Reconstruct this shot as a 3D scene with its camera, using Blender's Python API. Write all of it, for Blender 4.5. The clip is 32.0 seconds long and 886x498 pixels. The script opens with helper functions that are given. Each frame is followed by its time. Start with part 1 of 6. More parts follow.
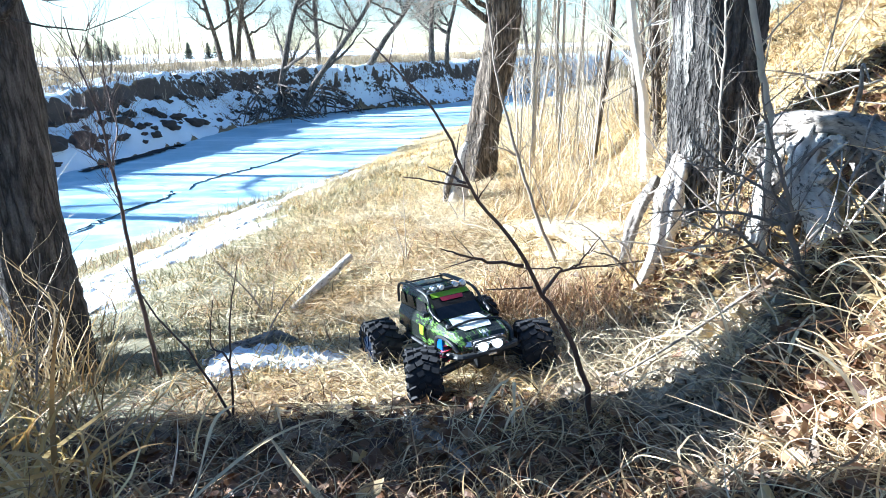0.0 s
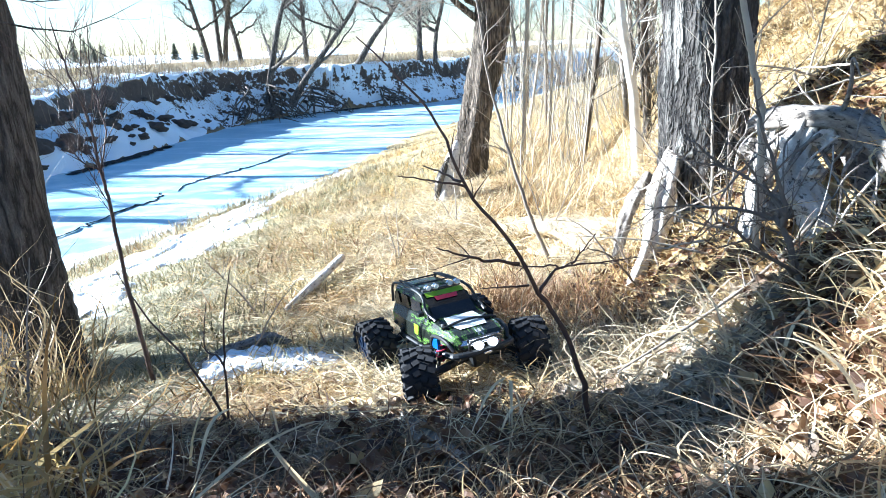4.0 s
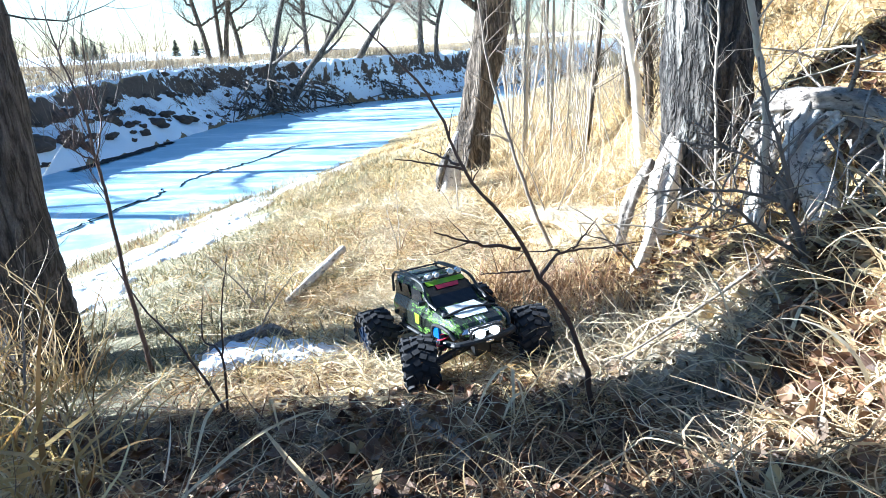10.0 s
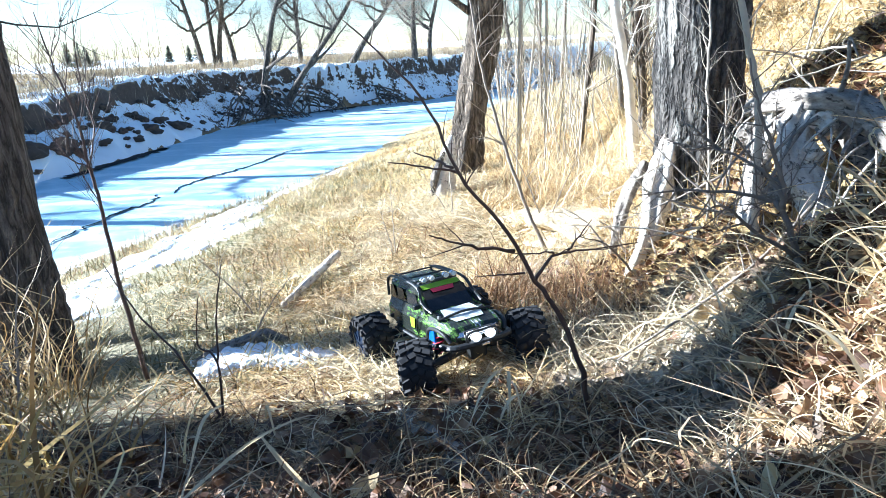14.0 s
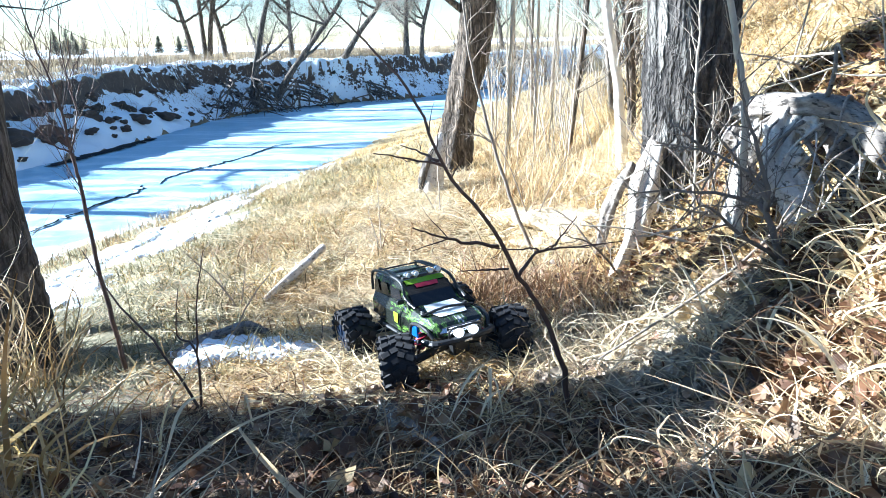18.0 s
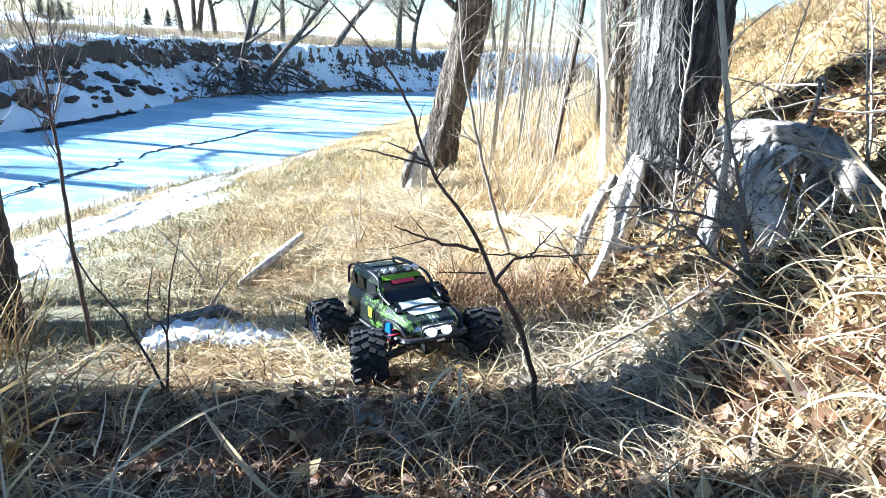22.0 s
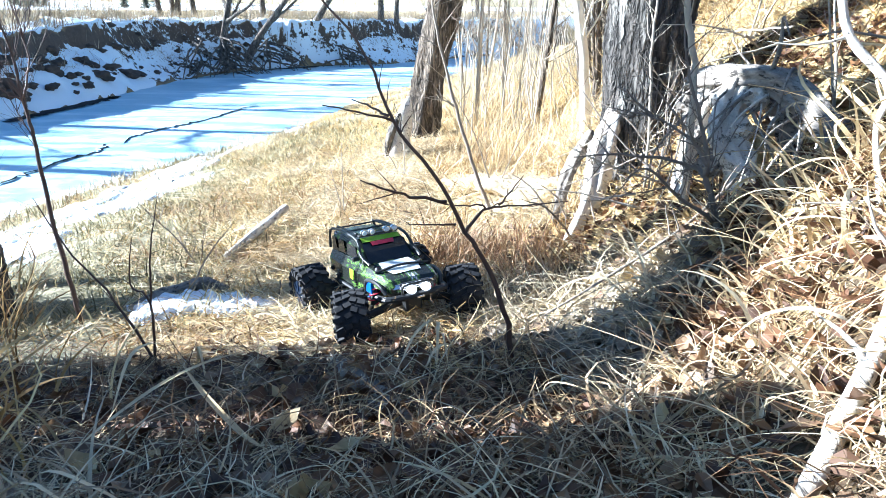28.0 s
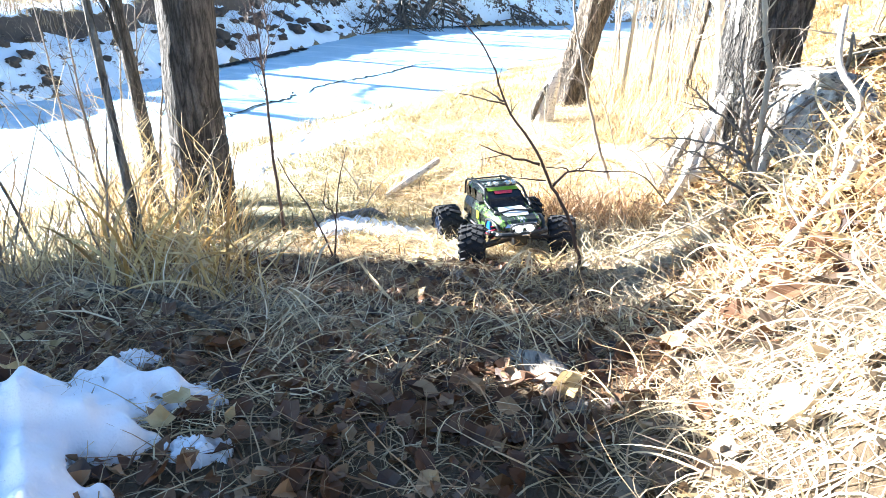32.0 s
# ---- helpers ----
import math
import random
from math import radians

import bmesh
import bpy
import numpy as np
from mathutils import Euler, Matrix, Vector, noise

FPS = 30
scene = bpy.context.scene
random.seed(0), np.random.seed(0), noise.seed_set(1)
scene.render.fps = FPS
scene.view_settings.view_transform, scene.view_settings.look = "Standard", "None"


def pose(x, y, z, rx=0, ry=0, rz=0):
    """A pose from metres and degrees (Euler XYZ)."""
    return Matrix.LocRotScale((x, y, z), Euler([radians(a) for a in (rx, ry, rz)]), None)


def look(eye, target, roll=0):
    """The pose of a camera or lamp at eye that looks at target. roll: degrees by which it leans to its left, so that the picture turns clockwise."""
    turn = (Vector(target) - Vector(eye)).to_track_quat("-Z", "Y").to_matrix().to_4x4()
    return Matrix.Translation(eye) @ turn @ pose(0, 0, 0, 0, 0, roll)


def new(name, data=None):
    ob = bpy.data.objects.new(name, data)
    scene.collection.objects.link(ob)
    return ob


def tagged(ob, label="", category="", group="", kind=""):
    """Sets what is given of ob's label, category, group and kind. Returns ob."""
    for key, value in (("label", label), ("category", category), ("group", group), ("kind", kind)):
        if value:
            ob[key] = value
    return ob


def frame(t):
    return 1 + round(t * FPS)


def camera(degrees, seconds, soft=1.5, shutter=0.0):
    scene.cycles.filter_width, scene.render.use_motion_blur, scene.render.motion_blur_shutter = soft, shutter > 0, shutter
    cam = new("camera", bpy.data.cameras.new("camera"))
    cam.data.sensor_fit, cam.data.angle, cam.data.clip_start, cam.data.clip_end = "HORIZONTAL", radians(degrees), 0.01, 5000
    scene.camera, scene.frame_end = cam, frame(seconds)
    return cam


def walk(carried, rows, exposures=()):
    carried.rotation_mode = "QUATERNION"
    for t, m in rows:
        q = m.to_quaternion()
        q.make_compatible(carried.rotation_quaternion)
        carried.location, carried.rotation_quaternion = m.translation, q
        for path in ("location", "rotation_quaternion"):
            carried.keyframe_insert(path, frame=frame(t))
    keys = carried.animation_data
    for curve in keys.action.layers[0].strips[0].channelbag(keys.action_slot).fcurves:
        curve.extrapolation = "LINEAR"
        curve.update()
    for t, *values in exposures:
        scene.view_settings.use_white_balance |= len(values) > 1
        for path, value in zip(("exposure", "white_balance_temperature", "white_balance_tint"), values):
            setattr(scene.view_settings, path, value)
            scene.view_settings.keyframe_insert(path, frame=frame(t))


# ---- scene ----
cam = camera(68, 32.0, soft=0.6)
EXPO = 2.30
PATH = [
    (0.0, pose(0.006, -0.015, 2.263, 72.83, 1.54, 0.07)),
    (0.5, pose(-0.002, -0.023, 2.275, 72.88, 2.18, 0.58)),
    (1.0, pose(-0.002, -0.028, 2.279, 73.35, 2.36, 0.39)),
    (1.5, pose(-0.009, -0.018, 2.278, 73.52, 1.63, -0.18)),
    (2.0, pose(-0.019, -0.012, 2.291, 73.60, 0.60, 0.18)),
    (2.5, pose(-0.020, -0.006, 2.267, 72.67, 0.21, -0.23)),
    (4.5, pose(0.000, -0.009, 2.259, 72.67, 2.36, -1.02)),
    (5.0, pose(0.000, 0.001, 2.242, 72.21, 2.17, -1.06)),
    (5.5, pose(0.013, 0.011, 2.230, 71.66, 1.92, -1.41)),
    (6.0, pose(0.002, 0.007, 2.246, 72.20, 2.36, -0.67)),
    (6.5, pose(0.004, 0.007, 2.245, 72.28, 2.40, -0.76)),
    (7.0, pose(-0.001, 0.003, 2.253, 72.80, 2.89, -0.82)),
    (7.5, pose(-0.000, 0.003, 2.254, 73.01, 2.89, -0.83)),
    (8.0, pose(0.005, 0.008, 2.244, 72.67, 2.23, -1.05)),
    (8.5, pose(0.002, 0.006, 2.244, 72.19, 2.13, -0.72)),
    (9.0, pose(0.007, 0.001, 2.247, 72.44, 2.86, -0.86)),
    (9.5, pose(0.012, 0.002, 2.243, 72.21, 2.64, -1.00)),
    (10.0, pose(0.004, 0.009, 2.239, 72.17, 2.65, -0.84)),
    (10.5, pose(0.002, 0.008, 2.241, 72.30, 2.49, -0.54)),
    (11.0, pose(0.007, 0.004, 2.248, 72.98, 2.60, -1.31)),
    (11.5, pose(0.009, 0.003, 2.249, 72.92, 2.84, -1.42)),
    (12.0, pose(0.007, 0.003, 2.246, 72.70, 2.98, -1.49)),
    (12.5, pose(0.005, 0.005, 2.244, 72.71, 3.10, -1.33)),
    (13.0, pose(-0.000, 0.000, 2.247, 72.90, 3.22, -0.99)),
    (13.5, pose(0.006, 0.006, 2.241, 72.60, 3.07, -1.35)),
    (15.5, pose(-0.002, 0.012, 2.233, 72.31, 2.91, -1.38)),
    (16.0, pose(-0.003, 0.016, 2.228, 71.56, 1.47, -0.70)),
    (16.5, pose(-0.006, 0.016, 2.233, 71.71, 1.65, -0.56)),
    (17.0, pose(-0.001, 0.015, 2.234, 72.10, 2.07, -1.19)),
    (17.5, pose(0.009, 0.014, 2.230, 72.47, 1.98, -1.70)),
    (18.0, pose(0.012, 0.013, 2.226, 72.34, 1.39, -2.01)),
    (18.5, pose(0.013, 0.015, 2.226, 71.87, -0.68, -1.73)),
    (19.0, pose(0.019, 0.013, 2.226, 71.82, -1.83, -1.96)),
    (19.5, pose(0.025, 0.009, 2.230, 72.21, -1.24, -2.52)),
    (20.0, pose(0.028, 0.003, 2.234, 72.55, -0.96, -3.15)),
    (20.5, pose(0.022, 0.003, 2.235, 72.67, -1.39, -3.24)),
    (21.0, pose(0.011, 0.007, 2.234, 72.42, -2.08, -2.76)),
    (21.5, pose(0.008, 0.011, 2.233, 72.41, -2.57, -2.86)),
    (22.0, pose(0.006, 0.009, 2.234, 72.10, -3.27, -2.62)),
    (22.5, pose(0.015, 0.008, 2.227, 72.08, -3.19, -3.28)),
    (23.0, pose(0.025, -0.000, 2.231, 72.53, -2.71, -4.05)),
    (23.5, pose(0.079, -0.026, 2.219, 72.57, -1.60, -6.95)),
    (24.0, pose(0.115, -0.033, 2.239, 72.19, -0.65, -8.34)),
    (24.5, pose(0.066, -0.004, 2.236, 72.99, -0.03, -5.74)),
    (26.5, pose(0.058, -0.034, 2.217, 72.91, 0.36, -6.09)),
    (27.0, pose(0.059, -0.028, 2.212, 69.52, -1.50, -3.57)),
    (27.5, pose(0.062, -0.024, 2.211, 69.62, -1.19, -3.73)),
    (28.0, pose(0.054, -0.033, 2.209, 69.70, -0.70, -3.95)),
    (28.5, pose(0.038, -0.059, 2.207, 67.55, -0.98, -1.22)),
    (29, look((0.055, -0.032, 2.232), (-0.096, 1.762, 1.361), 2.13)),
    (29.5, look((0.164, -0.019, 2.279), (-0.246, 1.678, 1.305), 4.30)),
    (30, look((0.108, -0.287, 2.298), (-0.337, 1.502, 1.522), 3.02)),
    (30.5, look((0.119, -0.429, 2.347), (-0.357, 1.367, 1.607), 2.13)),
    (31, look((0.225, -0.508, 2.340), (-0.307, 1.267, 1.587), 3.86)),
    (31.5, look((0.137, -0.451, 2.310), (-0.245, 1.336, 1.498), 2.78)),
    (32, look((0.194, -0.586, 2.367), (-0.119, 1.216, 1.556), 1.55)),
]
walk(cam, PATH, exposures=[(0.0, EXPO, 5330, 6), (26.5, EXPO, 5330, 6), (28.0, EXPO + 0.16, 5330, 6), (29.0, EXPO + 0.5, 5700, 8), (30.0, EXPO + 1.0, 6000, 8), (32.0, EXPO + 0.92, 6000, 8)])

# ---- light ----
SUN_FROM = Vector((-0.95, 0.20, 0.42)).normalized()
world = bpy.data.worlds.new("winter_sky")
scene.world = world
world.use_nodes = True
wn = world.node_tree
sky = wn.nodes.new("ShaderNodeTexSky")
sky.sky_type, sky.sun_disc = "NISHITA", False
sky.sun_elevation = math.asin(SUN_FROM.z)
sky.sun_rotation = math.atan2(SUN_FROM.x, SUN_FROM.y)
sky.air_density, sky.dust_density, sky.ozone_density = 1.0, 0.0, 2.5
wn.links.new(sky.outputs[0], wn.nodes["Background"].inputs[0])
wn.nodes["Background"].inputs[1].default_value = 0.045
sun = new("sun", bpy.data.lights.new("sun", "SUN"))
sun.data.energy, sun.data.angle, sun.data.color = 5.0, radians(0.5), (1.0, 0.96, 0.90)
sun.matrix_world = look(SUN_FROM * 30, (0, 0, 0))


# ---- materials ----
def material(name, build):
    m = bpy.data.materials.new(name)
    m.use_nodes = True
    t = m.node_tree
    b = t.nodes["Principled BSDF"]
    build(t, b)
    return m


def node(t, kind, **inputs):
    n = t.nodes.new(kind)
    for k, v in inputs.items():
        k = k.replace("_", " ")
        if k in n.inputs:
            n.inputs[k].default_value = v
    return n


def ramp(t, source, stops):
    r = t.nodes.new("ShaderNodeValToRGB")
    while len(r.color_ramp.elements) < len(stops):
        r.color_ramp.elements.new(0.5)
    for e, (p, c) in zip(r.color_ramp.elements, stops):
        e.position, e.color = p, (*c, 1)
    t.links.new(source, r.inputs[0])
    return r.outputs[0]


def mixed(t, fac, a, b, kind="MIX"):
    m = t.nodes.new("ShaderNodeMix")
    m.data_type, m.blend_type = "RGBA", kind
    for sock, v in ((m.inputs[0], fac), (m.inputs[6], a), (m.inputs[7], b)):
        if hasattr(v, "is_output"):
            t.links.new(v, sock)
        elif isinstance(v, (int, float)):
            sock.default_value = v
        else:
            sock.default_value = (*v, 1)
    return m.outputs[2]


def place(t, scale=(1, 1, 1)):
    c = t.nodes.new("ShaderNodeTexCoord")
    m = t.nodes.new("ShaderNodeMapping")
    m.inputs["Scale"].default_value = scale
    t.links.new(c.outputs["Object"], m.inputs[0])
    return m.outputs[0]


def noised(t, at, scale, detail=5, rough=0.6):
    n = node(t, "ShaderNodeTexNoise", Scale=scale, Detail=detail, Roughness=rough)
    t.links.new(at, n.inputs["Vector"])
    return n.outputs[0]


def bumped(t, b, height, strength, distance):
    n = node(t, "ShaderNodeBump", Strength=strength, Distance=distance)
    t.links.new(height, n.inputs["Height"])
    t.links.new(n.outputs[0], b.inputs["Normal"])


def math_(t, op, a, b=0.0):
    n = t.nodes.new("ShaderNodeMath")
    n.operation = op
    for sock, v in ((n.inputs[0], a), (n.inputs[1], b)):
        if hasattr(v, "is_output"):
            t.links.new(v, sock)
        else:
            sock.default_value = v
    return n.outputs[0]


def bark(name, dark, light, stretch=0.14, scale=30, relief=0.02, rough=0.9, peeled=None):
    """Furrowed bark: long crossing ridges, cracked across, with paler crests."""
    def build(t, b):
        at, wide = place(t, (1, 1, stretch)), place(t, (1, 1, 0.5))
        n1, n2 = noised(t, at, scale, 4, 0.55), noised(t, at, scale * 2.3, 5, 0.6)
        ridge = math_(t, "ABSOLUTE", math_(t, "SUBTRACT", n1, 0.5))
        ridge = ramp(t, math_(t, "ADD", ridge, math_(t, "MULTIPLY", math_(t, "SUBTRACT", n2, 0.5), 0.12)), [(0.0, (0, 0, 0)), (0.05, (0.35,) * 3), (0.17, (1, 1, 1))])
        fine, blotch = noised(t, wide, scale * 5, 5, 0.7), noised(t, wide, 4.0, 4)
        tone = mixed(t, ramp(t, fine, [(0.3, (0, 0, 0)), (0.7, (1, 1, 1))]), dark, light)
        tone = mixed(t, ramp(t, blotch, [(0.4, (0, 0, 0)), (0.65, (1, 1, 1))]), tone, mixed(t, 0.45, tone, light))
        if peeled:
            flake = noised(t, place(t, (1, 1, 0.28)), 11, 3, 0.5)
            tone = mixed(t, ramp(t, flake, [(0.56, (0, 0, 0)), (0.60, (1, 1, 1))]), tone, mixed(t, fine, tuple(c * 0.7 for c in peeled), peeled))
        # Furrow bottoms are painted darker, adding to the shade of the relief.
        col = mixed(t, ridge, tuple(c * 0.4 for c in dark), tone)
        t.links.new(col, b.inputs["Base Color"])
        b.inputs["Roughness"].default_value = rough
        bumped(t, b, math_(t, "ADD", ridge, math_(t, "MULTIPLY", fine, 0.35)), 1.0, relief)
    return material(name, build)


def wood(name, dark, light, scale=60, relief=0.004):
    """Weathered bare wood: streaky grain, checks and stains."""
    def build(t, b):
        g = noised(t, place(t, (1, 0.25, 1)), scale, 6, 0.7)
        big = noised(t, place(t), 11, 4)
        crack = ramp(t, noised(t, place(t, (1, 0.2, 1)), scale * 1.6, 3), [(0.34, (0, 0, 0)), (0.42, (1, 1, 1))])
        tone = mixed(t, ramp(t, g, [(0.3, (0, 0, 0)), (0.7, (1, 1, 1))]), dark, light)
        tone = mixed(t, ramp(t, big, [(0.35, (1, 1, 1)), (0.6, (0, 0, 0))]), tone, mixed(t, 0.4, tone, dark))
        t.links.new(mixed(t, crack, tuple(c * 0.35 for c in dark), tone), b.inputs["Base Color"])
        b.inputs["Roughness"].default_value = 0.85
        bumped(t, b, math_(t, "ADD", g, math_(t, "MULTIPLY", crack, 0.7)), 0.9, relief)
    return material(name, build)


def plain(name, col, rough=0.6, metal=0.0, scale=40, vary=0.15, relief=0.0):
    def build(t, b):
        n = noised(t, place(t), scale, 4)
        t.links.new(mixed(t, n, tuple(c * (1 - vary) for c in col), tuple(min(1, c * (1 + vary)) for c in col)), b.inputs["Base Color"])
        b.inputs["Roughness"].default_value, b.inputs["Metallic"].default_value = rough, metal
        if relief:
            bumped(t, b, n, 0.8, relief)
    return material(name, build)


def straw(name, stops, through_light=0.16):
    """Thin dry blades: each island takes its own tone; some light passes through."""
    def build(t, b):
        g = t.nodes.new("ShaderNodeNewGeometry")
        col = ramp(t, g.outputs["Random Per Island"], stops)
        n = ramp(t, noised(t, place(t), 2.6, 6, 0.7), [(0.38, (0, 0, 0)), (0.60, (1, 1, 1))])
        col = mixed(t, n, mixed(t, 1.0, col, (0.64, 0.54, 0.43), "MULTIPLY"), col)
        pale = ramp(t, noised(t, place(t, (1.3, 0.8, 1)), 1.1, 5, 0.65), [(0.50, (0, 0, 0)), (0.64, (1, 1, 1))])
        col = mixed(t, pale, col, mixed(t, 0.4, col, (0.82, 0.75, 0.57)))
        t.links.new(col, b.inputs["Base Color"])
        b.inputs["Roughness"].default_value = 0.62
        tr = t.nodes.new("ShaderNodeBsdfTranslucent")
        t.links.new(col, tr.inputs[0])
        mx = t.nodes.new("ShaderNodeMixShader")
        mx.inputs[0].default_value = through_light
        t.links.new(b.outputs[0], mx.inputs[1])
        t.links.new(tr.outputs[0], mx.inputs[2])
        t.links.new(mx.outputs[0], t.nodes["Material Output"].inputs[0])
    return material(name, build)


def ground_build(t, b):
    at = place(t)
    def attr(name):
        a = t.nodes.new("ShaderNodeAttribute")
        a.attribute_name = name
        return a.outputs["Fac"]
    fine, mid, big = noised(t, at, 60, 6, 0.7), noised(t, at, 9, 6, 0.65), noised(t, at, 1.6, 5)
    fibre = noised(t, place(t, (1.0, 0.25, 1.0)), 90, 5, 0.7)
    grass = mixed(t, fibre, (0.22, 0.145, 0.065), (0.80, 0.62, 0.31))
    grass = mixed(t, ramp(t, big, [(0.35, (0, 0, 0)), (0.65, (1, 1, 1))]), grass, mixed(t, fine, (0.17, 0.125, 0.06), (0.52, 0.40, 0.19)))
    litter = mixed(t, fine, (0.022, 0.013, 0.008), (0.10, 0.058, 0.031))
    soil = mixed(t, mid, (0.03, 0.023, 0.018), (0.14, 0.105, 0.08))
    grass = mixed(t, attr("weedy"), grass, mixed(t, fine, (0.10, 0.085, 0.04), (0.50, 0.45, 0.29)))
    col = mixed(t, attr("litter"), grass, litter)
    col = mixed(t, attr("soil"), col, soil)
    edge = math_(t, "ADD", math_(t, "ADD", attr("snow"), math_(t, "MULTIPLY", math_(t, "SUBTRACT", mid, 0.5), 1.1)), math_(t, "MULTIPLY", math_(t, "SUBTRACT", big, 0.5), 1.3))
    mask = ramp(t, edge, [(0.47, (0, 0, 0)), (0.53, (1, 1, 1))])
    col = mixed(t, mask, col, (0.76, 0.84, 0.90))
    t.links.new(col, b.inputs["Base Color"])
    b.inputs["Roughness"].default_value = 0.9
    h = math_(t, "ADD", math_(t, "MULTIPLY", fibre, 0.5), math_(t, "ADD", fine, math_(t, "MULTIPLY", mask, 0.8)))
    bumped(t, b, h, 0.9, 0.02)


def ice_build(t, b):
    at = place(t)
    big, mid, fine = noised(t, at, 0.5, 5), noised(t, at, 3.0, 6, 0.65), noised(t, at, 40, 4)
    streak = noised(t, place(t, (0.5, 2.0, 1)), 1.2, 4)
    bare = ramp(t, math_(t, "ADD", math_(t, "MULTIPLY", streak, 0.8), math_(t, "MULTIPLY", mid, 0.25)), [(0.47, (0, 0, 0)), (0.62, (1, 1, 1))])
    col = mixed(t, bare, mixed(t, mid, (0.20, 0.40, 0.51), (0.36, 0.55, 0.65)), mixed(t, fine, (0.48, 0.62, 0.70), (0.63, 0.74, 0.80)))
    t.links.new(col, b.inputs["Base Color"])
    t.links.new(ramp(t, bare, [(0, (0.35,) * 3), (1, (0.75,) * 3)]), b.inputs["Roughness"])
    bumped(t, b, math_(t, "ADD", mid, math_(t, "MULTIPLY", fine, 0.2)), 0.35, 0.03)


def snow_build(t, b):
    at = place(t)
    n, f = noised(t, at, 25, 5), noised(t, at, 240, 3)
    t.links.new(mixed(t, n, (0.78, 0.81, 0.86), (0.88, 0.90, 0.93)), b.inputs["Base Color"])
    b.inputs["Roughness"].default_value = 0.7
    bumped(t, b, math_(t, "ADD", n, math_(t, "MULTIPLY", f, 0.3)), 0.6, 0.012)


GROUND = material("ground_cover", ground_build)
ICE = material("river_ice", ice_build)
SNOW = material("snow", snow_build)
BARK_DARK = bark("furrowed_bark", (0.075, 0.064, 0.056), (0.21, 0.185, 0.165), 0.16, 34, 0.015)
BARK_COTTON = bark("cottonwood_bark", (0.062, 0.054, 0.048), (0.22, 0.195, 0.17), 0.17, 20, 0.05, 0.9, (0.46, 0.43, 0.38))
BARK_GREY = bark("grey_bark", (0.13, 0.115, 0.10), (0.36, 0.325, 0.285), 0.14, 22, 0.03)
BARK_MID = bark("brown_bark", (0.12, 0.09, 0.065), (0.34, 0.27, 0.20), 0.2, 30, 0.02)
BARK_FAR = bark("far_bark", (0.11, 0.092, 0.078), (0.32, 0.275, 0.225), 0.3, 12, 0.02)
WHITE_STEM = plain("white_bark", (0.62, 0.58, 0.51), 0.7, 0, 16, 0.35, 0.003)
PALE_STEM = plain("pale_stem", (0.40, 0.35, 0.28), 0.75, 0, 18, 0.3, 0.002)
DARK_TWIG = plain("dark_twig", (0.085, 0.05, 0.038), 0.6, 0, 30, 0.35, 0.001)
THORN = plain("thorn_bark", (0.16, 0.13, 0.105), 0.8, 0, 40, 0.45, 0.002)
GREY_TWIG = plain("grey_twig", (0.25, 0.21, 0.17), 0.8, 0, 30, 0.35, 0.001)
DRIFT = wood("weathered_wood", (0.11, 0.09, 0.075), (0.42, 0.37, 0.31))
DRIFT_WHITE = wood("bleached_wood", (0.42, 0.37, 0.31), (0.80, 0.74, 0.66), 50, 0.003)
STRAW = straw("dry_grass", [(0.0, (0.20, 0.11, 0.04)), (0.25, (0.52, 0.36, 0.14)), (0.65, (0.82, 0.62, 0.27)), (1.0, (0.92, 0.78, 0.44))])
STRAW_GREY = straw("weathered_grass", [(0.0, (0.15, 0.095, 0.05)), (0.4, (0.38, 0.28, 0.155)), (0.8, (0.64, 0.53, 0.34)), (1.0, (0.56, 0.47, 0.25))])
STRAW_PALE = straw("bleached_grass", [(0.0, (0.32, 0.22, 0.11)), (0.3, (0.64, 0.50, 0.28)), (0.7, (0.84, 0.71, 0.44)), (1.0, (0.92, 0.84, 0.62))])
STRAW_OLIVE = straw("grey_weeds", [(0.0, (0.09, 0.08, 0.035)), (0.45, (0.27, 0.245, 0.12)), (0.8, (0.46, 0.43, 0.25)), (1.0, (0.64, 0.60, 0.42))])
STRAW_BROWN = straw("brown_straw", [(0.0, (0.07, 0.033, 0.014)), (0.4, (0.19, 0.10, 0.044)), (0.75, (0.36, 0.215, 0.10)), (1.0, (0.58, 0.42, 0.24))])
STRAW_GOLD = straw("golden_grass", [(0.0, (0.30, 0.17, 0.05)), (0.4, (0.55, 0.36, 0.12)), (0.75, (0.70, 0.52, 0.20)), (1.0, (0.78, 0.66, 0.40))], 0.25)
STRAW_RED = straw("russet_grass", [(0.0, (0.20, 0.10, 0.05)), (0.5, (0.42, 0.26, 0.13)), (1.0, (0.66, 0.48, 0.28))])
FAR_BRUSH = straw("far_brush", [(0.0, (0.13, 0.10, 0.07)), (0.5, (0.28, 0.22, 0.14)), (1.0, (0.42, 0.34, 0.22))], 0.15)
NEEDLES = straw("conifer_needles", [(0.0, (0.07, 0.09, 0.06)), (1.0, (0.16, 0.18, 0.11))], 0.1)
LEAF = straw("fallen_leaves", [(0.0, (0.042, 0.019, 0.010)), (0.5, (0.125, 0.058, 0.027)), (0.85, (0.25, 0.135, 0.062)), (1.0, (0.46, 0.31, 0.17))], 0.1)
LEAF_YELLOW = straw("yellow_leaves", [(0.0, (0.40, 0.28, 0.13)), (0.5, (0.58, 0.45, 0.23)), (1.0, (0.74, 0.64, 0.41))], 0.25)


# ---- ground and river ----
def lerp(v, xs, ys):
    return np.interp(v, xs, ys)


